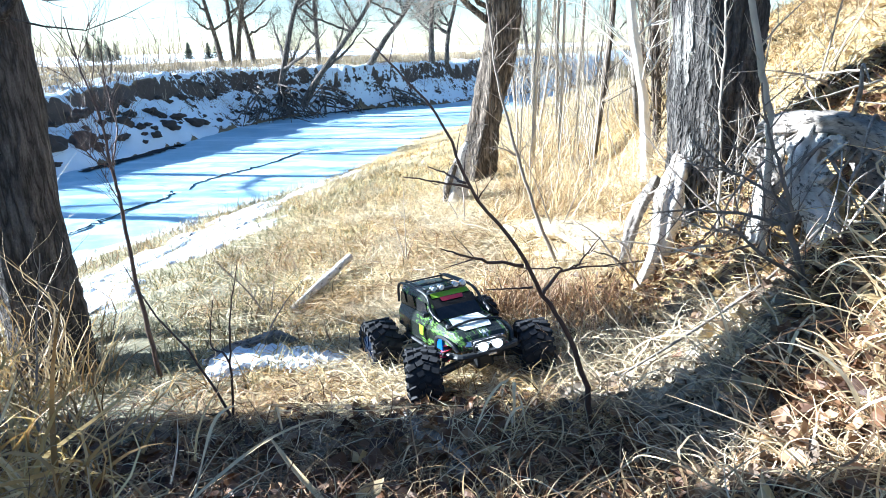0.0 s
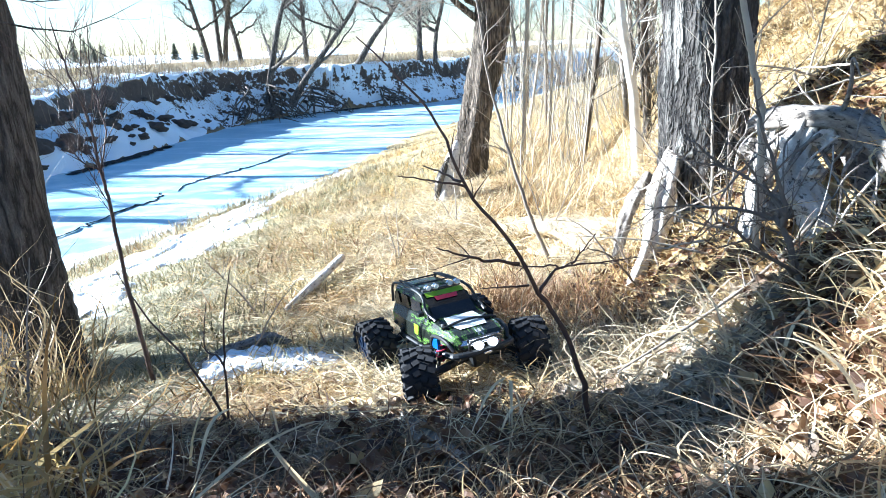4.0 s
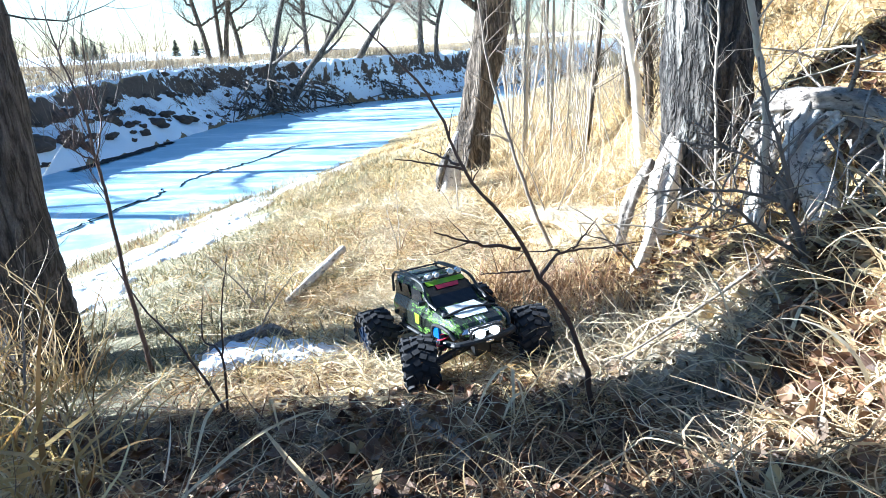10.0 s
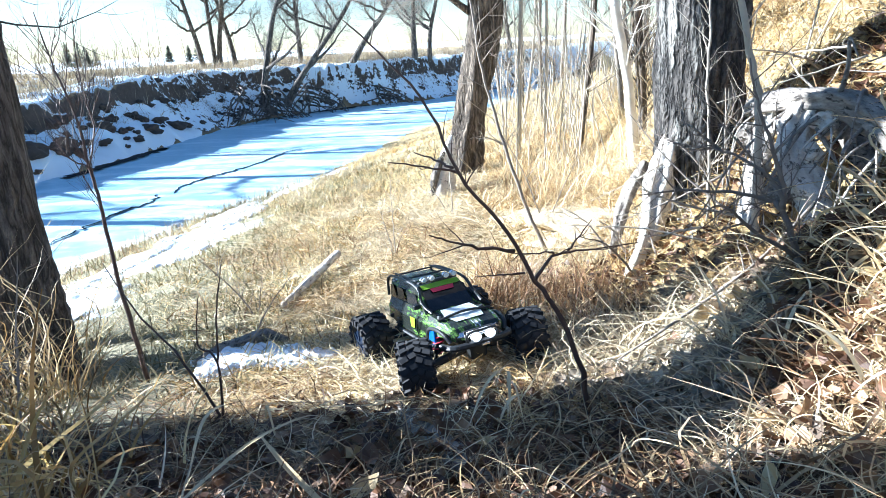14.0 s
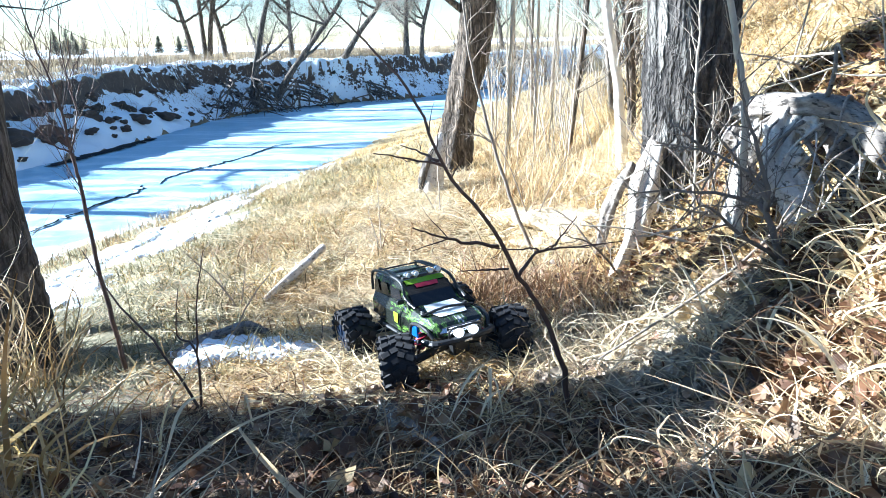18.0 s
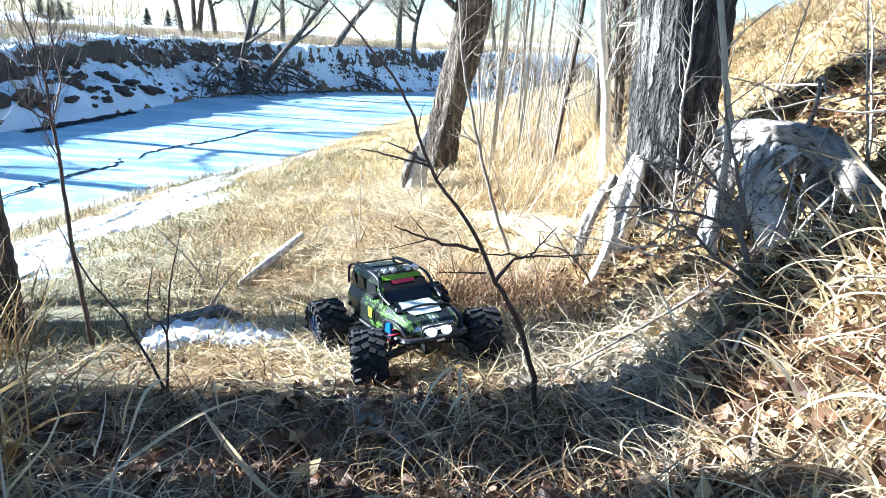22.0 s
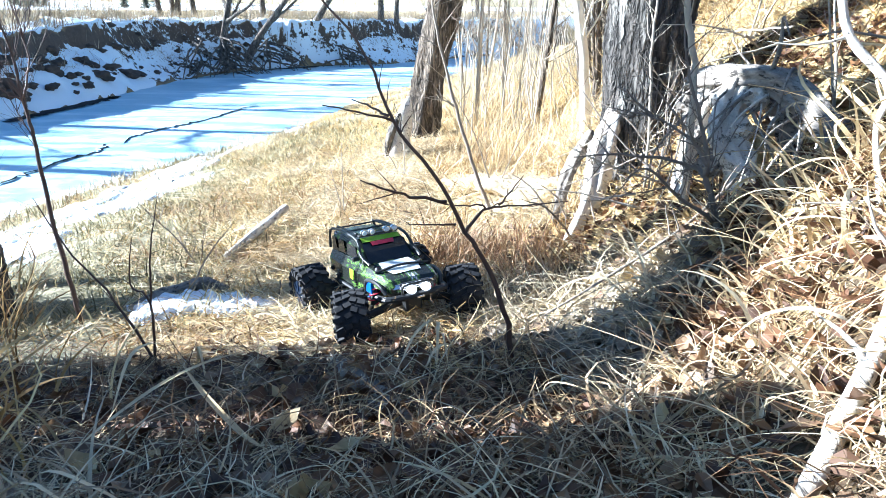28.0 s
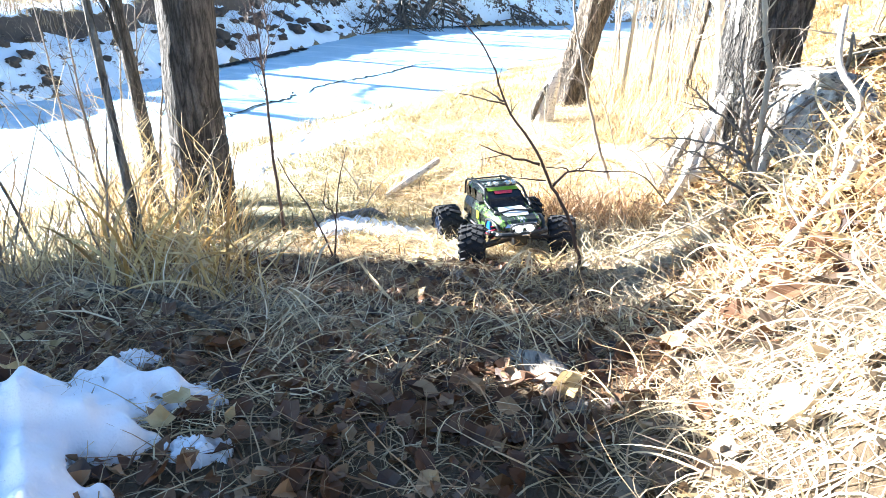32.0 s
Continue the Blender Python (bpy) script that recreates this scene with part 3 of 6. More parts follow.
for k in range(16):
    x, y = rng.uniform(0.62, 1.0), rng.uniform(2.05, 2.5)
    z, a, L = height(x, y) + 0.01, rng.uniform(0, 6.28), rng.uniform(0.12, 0.34)
    up = rng.uniform(0.05, 0.22)
    q = [(x, y, z, 0.0045), (x + math.cos(a) * L * 0.5, y + math.sin(a) * L * 0.5, z + up * 0.7, 0.0035), (x + math.cos(a) * L, y + math.sin(a) * L, z + up, 0.001)]
    sapling("bare_shoot", "crooked dead twig at the foot of the big tree", [q], (THORN, GREY_TWIG, PALE_STEM)[k % 3], (7, 0.12, 0.0015, 0), 500 + k, group="undergrowth shoots", lo=0.1, spread_=1.0)

# young pale stems beside the big tree and in the thicket behind
sapling("pale_sapling", "slim pale-barked young tree in dry grass", [[(1.10, 3.5, 1.45, 0.036), (1.05, 3.5, 1.92, 0.026), (1.01, 3.5, 2.14, 0.025), (0.95, 3.5, 2.45, 0.023), (0.85, 3.55, 3.6, 0.016), (0.8, 3.6, 5.0, 0.006)]], WHITE_STEM, (14, 0.6, 0.006, 1), 11, sides=10, lo=0.3)
sapling("pale_sapling", "thin bleached sapling stem standing in the brush", [[(0.845, 1.65, 1.62, 0.011), (0.82, 1.65, 2.03, 0.0085), (0.805, 1.65, 2.11, 0.0082), (0.77, 1.65, 2.23, 0.008), (0.72, 1.65, 2.46, 0.007), (0.66, 1.65, 3.0, 0.003)]], PALE_STEM, (6, 0.25, 0.0025, 1), 12, sides=8, lo=0.5)
sapling("pale_sapling", "thin pale branching twig in front of the bark", [[(0.86, 2.0, 1.65, 0.005), (0.85, 2.0, 1.9, 0.0045), (0.83, 2.0, 2.09, 0.004), (0.83, 2.0, 2.24, 0.0035), (0.81, 2.0, 2.45, 0.002)]], PALE_STEM, (12, 0.18, 0.002, 1), 13)
sapling("vine_sapling", "dark twiggy sapling wound with dead vines", [[(1.22, 3.75, 1.45, 0.03), (1.19, 3.75, 2.0, 0.022), (1.14, 3.75, 2.5, 0.02), (1.10, 3.8, 3.4, 0.014), (1.05, 3.85, 4.6, 0.004)], [(1.17, 3.72, 1.9, 0.008), (1.13, 3.70, 2.25, 0.008), (1.17, 3.74, 2.6, 0.006), (1.08, 3.76, 3.1, 0.003)]], BARK_MID, (46, 0.35, 0.004, 1), 14, sides=9, lo=0.1, spread_=0.6)
rng = np.random.default_rng(21)
for k in range(30):
    y = rng.uniform(5.0, 15.0)
    x = y * rng.uniform(0.11, 0.36) + 0.1
    if k < 5:
        x, y = (0.9, 1.25, 1.7, 2.3, 0.75)[k], (5.2, 5.6, 5.4, 6.3, 6.6)[k]
    z, h, r, lean = height(x, y) - 0.05, rng.uniform(2.5, 5.5), rng.uniform(0.008, 0.02), rng.normal(0, 0.09, 2)
    sapling("thicket_sapling", "bare slender sapling in the sunlit thicket", [[(x, y, z, r * 1.3), (x + lean[0] * h * 0.3, y + lean[1] * 0.3 * h, z + h * 0.33, r), (x + lean[0] * h * 0.5 + rng.normal(0, 0.05), y, z + h * 0.66, r * 0.7), (x + lean[0] * h, y + lean[1] * h, z + h, 0.003)]], (PALE_STEM, GREY_TWIG, BARK_MID)[k % 3], (22, 0.7, 0.005, 1), 100 + k, group="thicket saplings", sides=6, lo=0.1)
co, f = [], []
rng = np.random.default_rng(22)
for k in range(240):
    y = rng.uniform(4.2, 13)
    x = y * rng.uniform(0.09, 0.40) + 0.1
    z, h = height(x, y), rng.uniform(0.4, 1.5)
    p = np.array([(x, y, z, 0.005), (x + rng.normal(0, 0.08), y + rng.normal(0, 0.08), z + h * 0.5, 0.004), (x + rng.normal(0, 0.25), y + rng.normal(0, 0.2), z + h, 0.0015)])
    tube(co, f, p, 4, cap=False)
    twigs(co, f, p, rng, 5, h * 0.4, 0.003, 0, 0.8, 3, lo=0.1)
tagged(new("thicket_brush", mesh_of("thicket_brush", co, f, PALE_STEM)), "fine pale twiggy brush in the sunlit thicket", "brush", kind="stuff")


# ---- the far bank: trees, roots, brush, ice leads ----
def far_tree(x, y, path, r, seed, label="bare dark tree on the snowy far bank", limbs=5, spread_x=0.0):
    z = height(x, y) - 0.1
    rng = np.random.default_rng(seed)
    pts = [(x + px, y + py, z + pz, r * pr) for px, py, pz, pr in path]
    main = smooth_path(pts, 20)
    ls = []
    for k in range(limbs):
        i = int(rng.uniform(5, 17))
        b = main[i]
        w = np.array((rng.normal(0, 1), rng.normal(0, 0.7), rng.uniform(0.2, 1.0)))
        w /= np.linalg.norm(w)
        L = rng.uniform(1.0, 2.6)
        q = [tuple(b[:3]) + (b[3] * 0.55,), tuple(b[:3] + w * L * 0.5 + (0, 0, 0.15)) + (b[3] * 0.35,), tuple(b[:3] + w * L + (0, 0, 0.6)) + (0.008,)]
        ls.append(q)
    return tree("bare_tree", label, [(a, b, c, d * 0.88) for a, b, c, d in pts], BARK_FAR, ls, 10, 0.08, seed, (46, 1.2, 0.010, 2), 24, group="far bank trees")


UP = [(0, 0, 0, 1.3), (0, 0, 1.2, 1.0), (0.1, 0, 3, 0.8), (0.3, 0, 6, 0.4), (0.3, 0, 8, 0.1)]
far_tree(-5.8, 23.7, [(0, 0, 0, 1.6), (0.05, 0, 0.8, 1.0), (0.35, 0, 2.0, 0.85), (0.7, 0, 3.2, 0.7), (1.3, 0, 4.6, 0.4), (1.5, 0, 6, 0.1)], 0.13, 31, limbs=9)
far_tree(-5.2, 24.6, [(0, 0, 0, 1.4), (0.6, 0, 0.9, 1.0), (1.6, 0, 2.1, 0.8), (2.6, 0, 3.4, 0.6), (3.4, 0, 5.2, 0.1)], 0.12, 32, "leaning dark tree on the snowy far bank", 8)
far_tree(-3.0, 27.2, [(0, 0, 0, 1.4), (0.7, 0, 1.0, 1.0), (1.5, 0, 2.0, 0.8), (1.8, 0, 3.2, 0.6), (2.0, 0, 5.2, 0.1)], 0.11, 33, "leaning dark tree on the snowy far bank", 8)
far_tree(-0.5, 28.9, UP, 0.11, 34)
far_tree(0.1, 29.5, [(0, 0, 0, 1.3), (0.1, 0, 1.2, 1.0), (0.5, 0, 3, 0.8), (0.6, 0, 6, 0.4), (0.4, 0, 8, 0.1)], 0.10, 35)
for k, (x, y) in enumerate([(-9.6, 29.5), (-9.2, 29.9), (-8.9, 29.4), (-8.4, 30.2), (-5.6, 30.5), (3.0, 34.5), (4.4, 36.0)]):
    far_tree(x, y, [(0, 0, 0, 1.3), ((k % 3 - 1) * 0.15, 0, 1.2, 1.0), ((k % 3 - 1) * 0.5, 0, 3, 0.8), ((k % 3 - 1) * 0.9, 0, 6, 0.4), ((k % 3 - 1) * 1.0, 0, 8.5, 0.1)], 0.11, 40 + k, limbs=6)
# Trees added left of the main view to cast shadow streaks on the ice.
for k, (x, y) in enumerate([(-15.5, 17.5), (-17.5, 20.5), (-16.0, 23.0), (-21.0, 25.0), (-14.0, 14.5), (-13.0, 11.0)]):
    far_tree(x, y, UP, 0.16, 60 + k, limbs=6)

# exposed roots on the bank
rng = np.random.default_rng(5)
for x0, y0, n in ((-5.75, 23.6, 26), (-4.6, 24.9, 16), (-2.2, 26.9, 12), (-6.3, 22.3, 12)):
    ob = thing("root_tangle", "tangle of dark washed-out tree roots on the bank", "roots", (x0, y0, 0))
    for k in range(n):
        z0 = rng.uniform(0.3, 1.2)
        a = rng.uniform(-1.2, 1.2)
        p = [(0, 0, z0, 0.035), (0.35 + a * 0.2, -0.35 + 0.2 * a, z0 - 0.12, 0.03), (0.55 + a * 0.6, -0.6 + 0.3 * a, z0 * 0.45, 0.022), (0.6 + a * 0.9, -0.8 + 0.4 * a, 0.0, 0.012)]
        q = smooth_path([(u + rng.normal(0, 0.12), v + rng.normal(0, 0.12), w, r) for u, v, w, r in p], 9)
        co, f = [], []
        tube(co, f, q, 5)
        part("root", mesh_of("root", co, f, BARK_FAR), BARK_FAR, ob)

# dark clods and stones lying in the snow of the far slope
def clod(name, at, r, mat, seed, flat=0.6, label="", category="rock", group="", sub=2, rough=0.35):
    bm = bmesh.new()
    bmesh.ops.create_icosphere(bm, subdivisions=sub, radius=r)
    off = Vector((seed * 3.7, seed * 1.3, 0))
    for v in bm.verts:
        v.co *= 1 + rough * noise.noise(v.co / r * 1.2 + off) + 0.5 * rough * noise.noise(v.co / r * 3.1 + off)
        v.co.z *= flat
    for fc in bm.faces:
        fc.smooth = True
    me = bpy.data.meshes.new(name)
    bm.to_mesh(me)
    bm.free()
    me.materials.append(mat)
    ob = new(name, me)
    ob.location = at
    ob.rotation_euler = (0, 0, seed)
    return tagged(ob, label, category, group)


SOIL = plain("dark_soil", (0.055, 0.042, 0.033), 0.95, 0, 6, 0.6, 0.05)
rng = np.random.default_rng(8)
for k in range(110):
    y = rng.uniform(8.5, 27) if k > 8 else (13.6, 14.6, 15.6, 16.2, 17.4, 18.2, 14.2, 15.1, 19)[k]
    e = rng.uniform(0.25, 1.5)
    x = float(far_shore(y)) - e
    r = rng.uniform(0.05, 0.16) if k > 8 else rng.uniform(0.15, 0.28)
    clod("soil_clod", (x, y, height(x, y) + r * 0.15), r, SOIL, k, 0.62, "dark frozen lump of earth in the snow", "earth clod", "earth clods", 3, 0.75)

# brush on top of the far bank, field grass behind, conifers on the skyline
rng = np.random.default_rng(9)
def scatter(n, y0, y1, side, lo, hi):
    y = rng.uniform(y0, y1, n)
    e = lo + (hi - lo) * rng.uniform(0, 1, n) ** 1.6
    return np.stack([side(y) - e if side is far_shore else side(y) + e, y], 1)


xy = scatter(18000, 10, 38, far_shore, 1.8, 14)
tagged(blades("field_grass", xy, rng.uniform(0.12, 0.45, len(xy)), 0.014, FAR_BRUSH, rng, (0.0, 0.6), 2, 0.5), "pale dry field grass behind the far bank", "grass", kind="stuff")
xy = scatter(1700, 10, 36, far_shore, 0.8, 2.2)
tagged(blades("bank_fringe", xy, rng.uniform(0.15, 0.45, len(xy)), 0.014, FAR_BRUSH, rng, (0.3, 1.6), 2, 1.2), "dry grass hanging over the far bank", "grass", kind="stuff")
co, f = [], []
for k in range(260):
    y = rng.uniform(16, 60)
    x = -0.52 * y + rng.uniform(-7, 5) if k < 190 else rng.uniform(-18, 12)
    if x > float(far_shore(y)) - 3:
        x = float(far_shore(y)) - rng.uniform(3, 14)
    z, h = height(x, y), rng.uniform(1.0, 2.6)
    p = np.array([(x, y, z, 0.018), (x + rng.normal(0, 0.1), y, z + h * 0.4, 0.013), (x + rng.normal(0, 0.3), y, z + h, 0.005)])
    tube(co, f, p, 4, cap=False)
    twigs(co, f, p, rng, 7, h * 0.4, 0.008, 0, 0.7, 3, lo=0.0)
tagged(new("far_brush", mesh_of("far_brush", co, f, FAR_BRUSH)), "bare grey-brown brush beyond the river", "brush", kind="stuff")


def conifer(x, y, h, seed):
    r = np.random.default_rng(seed)
    ob = thing("conifer", "small dark green conifer on the skyline", "tree", (x, y, height(x, y) - 0.1), "skyline conifers")
    co, f = [], []
    tube(co, f, np.array([(0, 0, 0, 0.12), (0, 0, h * 0.5, 0.08), (0, 0, h, 0.01)]), 6)
    part("trunk", mesh_of("conifer_trunk", co, f, BARK_FAR), BARK_FAR, ob)
    co, f = [], []
    for k in range(420):
        t = r.uniform(0.08, 1)
        w = ((1 - t) * h * 0.44 + 0.10) * r.uniform(0.5, 1.2)
        a = r.uniform(0, 6.28)
        d = np.array((np.cos(a), np.sin(a), -0.25))
        b = np.array((0, 0, t * h)) + d * w * r.uniform(0.2, 0.7)
        e = b + d * w * 0.5
        s = np.array((-np.sin(a), np.cos(a), 0)) * 0.10
        i = len(co)
        co += [tuple(b - s), tuple(b + s), tuple(e + s * 0.3), tuple(e - s * 0.3)]
        f.append((i, i + 1, i + 2, i + 3))
    part("crown", mesh_of("conifer_crown", co, f, NEEDLES, False), NEEDLES, ob)


rng = np.random.default_rng(10)
for k in range(12):
    y = rng.uniform(54, 76)
    slope = rng.normal(-0.50, 0.025) if k < 8 else rng.normal(-0.345, 0.015)
    conifer(slope * y, y, rng.uniform(1.0, 2.7), k)

# leads in the ice: dark ribbons for open water and shaded ice edges
WATER_SHADE = plain("dark_water_and_shade", (0.004, 0.007, 0.010), 0.5, 0, 2, 0.4)
WATER_SHADE.node_tree.nodes["Principled BSDF"].inputs["Specular IOR Level"].default_value = 0.02


def lead(points, width, seed):
    """A dark crack: an uneven ribbon on the ice, painted as shade below the raised lip along it."""
    r = np.random.default_rng(seed)
    p = smooth_path([(x, y, 0, 1) for x, y in points], 40)
    p[:, :2] += r.normal(0, 0.035, (40, 2))
    d = np.gradient(p[:, :2], axis=0)
    d /= np.linalg.norm(d, axis=1)[:, None]
    nrm = np.stack([-d[:, 1], d[:, 0]], 1)
    taper = np.sin(np.linspace(0.05, np.pi - 0.05, 40)) ** 0.5
    w = width * taper * r.uniform(0.45, 1.2, 40)
    a, b = p[:, :2] + nrm * w[:, None], p[:, :2] - nrm * w[:, None]
    ob = thing("ice_crack", "dark crack in the river ice, painting shade under its raised edge", "ice crack", (0, 0, 0))
    co = [(x, y, 0.016) for x, y in a] + [(x, y, 0.016) for x, y in b]
    f = [(i, i + 1, 41 + i, 40 + i) for i in range(39)]
    part("water", mesh_of("ice_crack_water_shade", co, f, WATER_SHADE), WATER_SHADE, ob)
    co, f = [], []
    tube(co, f, np.stack([a[:, 0], a[:, 1], np.full(40, 0.01), 0.004 + 0.008 * taper], 1), 6, 0.3, seed)
    part("lip", mesh_of("ice_crack_lip", co, f, ICE), ICE, ob)


# A raised ice edge in shade, painted as a wide dark ribbon.
lead([(-7.45, 13.2), (-7.28, 14.65), (-7.09, 16.27), (-6.77, 17.07)], 0.36, 1)
lead([(-5.1, 8.2), (-5.0, 8.66), (-4.84, 9.75), (-4.60, 10.52), (-4.72, 11.04)], 0.034, 2)
lead([(-4.53, 11.25), (-4.33, 12.4), (-3.80, 13.35), (-3.38, 15.0), (-3.0, 15.55)], 0.030, 3)
lead([(-5.4, 23.3), (-3.87, 25.0), (-2.35, 26.6), (-0.94, 28.0), (0.95, 30.2)], 0.30, 4)


# ---- saplings and shrubs near the camera ----
def stem(points, r0, r1):
    n = len(points)
    return [(x, y, z, r0 + (r1 - r0) * i / (n - 1)) for i, (x, y, z) in enumerate(points)]


sapling("forked_sapling", "bare dark red-brown sapling leaning over the path", [
    stem([(0.325, 1.22, 1.38), (0.28, 1.21, 1.59), (0.24, 1.21, 1.70), (0.19, 1.20, 1.79), (0.13, 1.19, 1.90), (0.05, 1.18, 2.01), (0.0, 1.17, 2.13), (-0.07, 1.16, 2.22), (-0.13, 1.15, 2.28)], 0.0068, 0.0013),
    stem([(0.15, 1.20, 1.85), (0.08, 1.17, 1.87), (0.02, 1.13, 1.90), (-0.01, 1.10, 1.92)], 0.004, 0.001),
    stem([(0.05, 1.18, 2.01), (0.0, 1.14, 2.03), (-0.07, 1.10, 2.05)], 0.003, 0.001),
    stem([(0.04, 1.18, 2.02), (0.01, 1.21, 2.03), (-0.03, 1.25, 2.04)], 0.003, 0.001),
    stem([(0.19, 1.21, 1.78), (0.23, 1.24, 1.82), (0.30, 1.27, 1.82), (0.42, 1.30, 1.82)], 0.004, 0.001),
    stem([(0.26, 1.24, 1.83), (0.28, 1.25, 1.85), (0.31, 1.25, 1.89)], 0.0025, 0.0008),
    stem([(0.23, 1.22, 1.83), (0.22, 1.21, 1.84), (0.16, 1.21, 1.84), (0.10, 1.20, 1.86)], 0.0025, 0.0008),
    stem([(0.17, 1.21, 1.80), (0.12, 1.18, 1.81), (0.07, 1.15, 1.82)], 0.0025, 0.0008)], DARK_TWIG, (5, 0.10, 0.0015, 0), 3, lo=0.4)
sapling("dead_stalk", "thin leaning grey-brown stalk standing in the grass", [stem([(0.48, 2.70, 1.33), (0.38, 2.70, 1.57), (0.30, 2.70, 1.82), (0.25, 2.70, 2.0), (0.21, 2.70, 2.16), (0.18, 2.70, 2.4), (0.12, 2.7, 2.8)], 0.009, 0.003), stem([(0.30, 2.7, 1.82), (0.22, 2.68, 1.86), (0.16, 2.66, 1.86)], 0.003, 0.001)], GREY_TWIG, (7, 0.25, 0.003, 1), 4, "stalk", lo=0.3)
sapling("slim_sapling", "slim bare sapling with fine upswept twigs", [
    stem([(-0.94, 1.9, 1.26), (-0.96, 1.9, 1.5), (-0.97, 1.9, 1.71), (-0.97, 1.9, 1.85), (-0.98, 1.9, 1.95), (-0.99, 1.9, 2.1), (-1.02, 1.9, 2.24), (-1.04, 1.9, 2.37)], 0.008, 0.0015),
    stem([(-0.98, 1.9, 1.95), (-0.96, 1.93, 2.06), (-0.99, 1.97, 2.2), (-0.99, 2.0, 2.36)], 0.003, 0.001),
    stem([(-0.98, 1.9, 1.95), (-1.02, 1.88, 1.98), (-1.05, 1.85, 2.07)], 0.003, 0.001)], DARK_TWIG, (22, 0.30, 0.0018, 1), 5, spread_=0.5, lo=0.4)
sapling("twiggy_shoot", "small dark forked shoot leaning out of dry grass", [
    stem([(-0.54, 1.46, 1.32), (-0.63, 1.47, 1.52), (-0.73, 1.48, 1.67), (-0.79, 1.50, 1.78)], 0.004, 0.001),
    stem([(-0.56, 1.47, 1.33), (-0.55, 1.47, 1.52), (-0.59, 1.47, 1.57), (-0.57, 1.47, 1.69)], 0.004, 0.001),
    stem([(-0.55, 1.47, 1.52), (-0.53, 1.47, 1.66), (-0.50, 1.47, 1.78)], 0.003, 0.001)], DARK_TWIG, (6, 0.1, 0.0012, 0), 6)
sapling("twiggy_shoot", "thin pale shoot slanting over the trampled grass", [stem([(-0.65, 2.0, 1.28), (-0.56, 2.0, 1.44), (-0.47, 2.0, 1.55)], 0.0035, 0.001)], GREY_TWIG, (3, 0.08, 0.001, 0), 7)
sapling("thorn_shrub", "crooked grey-brown thorn shrub on the bank", [
    stem([(0.762, 1.247, 1.711), (0.747, 1.278, 1.765), (0.724, 1.309, 1.857), (0.693, 1.355, 1.888), (0.578, 1.417, 1.896), (0.470, 1.463, 1.880)], 0.009, 0.0016),
    stem([(0.716, 1.301, 1.873), (0.716, 1.317, 1.927), (0.693, 1.340, 2.011), (0.670, 1.363, 2.096), (0.662, 1.386, 2.173)], 0.006, 0.0015),
    stem([(0.731, 1.270, 1.780), (0.631, 1.255, 1.850), (0.562, 1.247, 1.903), (0.508, 1.232, 1.880)], 0.005, 0.0012),
    stem([(0.716, 1.301, 1.896), (0.693, 1.348, 1.942), (0.631, 1.409, 1.980), (0.539, 1.463, 1.996)], 0.005, 0.0012),
    stem([(0.639, 1.425, 1.973), (0.578, 1.440, 2.027), (0.554, 1.463, 2.042)], 0.004, 0.001)], THORN, (20, 0.17, 0.0022, 1), 8, "shrub", spread_=1.0, lo=0.15)
rng = np.random.default_rng(77)
for k, (x, y, h) in enumerate([(0.75, 2.3, 0.5), (1.0, 2.5, 0.5), (0.95, 2.1, 0.45), (1.25, 1.7, 0.6), (0.55, 3.2, 0.6), (0.1, 3.6, 0.5), (-1.35, 1.3, 0.7), (-1.5, 1.7, 0.9), (-1.7, 1.2, 0.8), (-0.2, 3.0, 0.35), (-0.75, 2.5, 0.3), (1.45, 2.6, 0.7), (0.35, 5.2, 0.8), (0.9, 4.6, 0.9), (-1.0, 1.35, 0.5)]):
    z = height(x, y) - 0.02
    s = rng.normal(0, 0.25, 2)
    sapling("bare_shoot", "thin bare twiggy shoot in the undergrowth", [stem([(x, y, z), (x + s[0] * h * 0.4, y + s[1] * h * 0.4, z + h * 0.5), (x + s[0] * h, y + s[1] * h, z + h)], 0.0045, 0.001), stem([(x, y, z), (x - s[1] * h * 0.5, y + s[0] * h * 0.4, z + h * 0.4), (x - s[1] * h, y + s[0] * h, z + h * 0.8)], 0.004, 0.001)], (GREY_TWIG, PALE_STEM)[k % 2], (8, 0.22, 0.0018, 1), 200 + k, group="undergrowth shoots", lo=0.1)
for k, (x, y, h) in enumerate([(-1.85, 2.35, 1.3), (-2.05, 2.2, 1.5), (-2.2, 2.75, 1.4), (-2.4, 2.5, 1.6), (-1.8, 1.95, 0.9), (-2.6, 3.1, 1.6), (-2.05, 1.75, 1.0), (-2.45, 3.3, 1.3)]):
    z = height(x, y) - 0.02
    s = rng.normal(0, 0.16, 2)
    sapling("bare_shoot", "tall bare stem beside the dark tree", [stem([(x, y, z), (x + s[0] * h * 0.4, y + s[1] * h * 0.4, z + h * 0.5), (x + s[0] * h, y + s[1] * h, z + h)], 0.009, 0.0015)], (THORN, GREY_TWIG)[k % 2], (16, 0.34, 0.0025, 1), 420 + k, group="undergrowth shoots", lo=0.15)
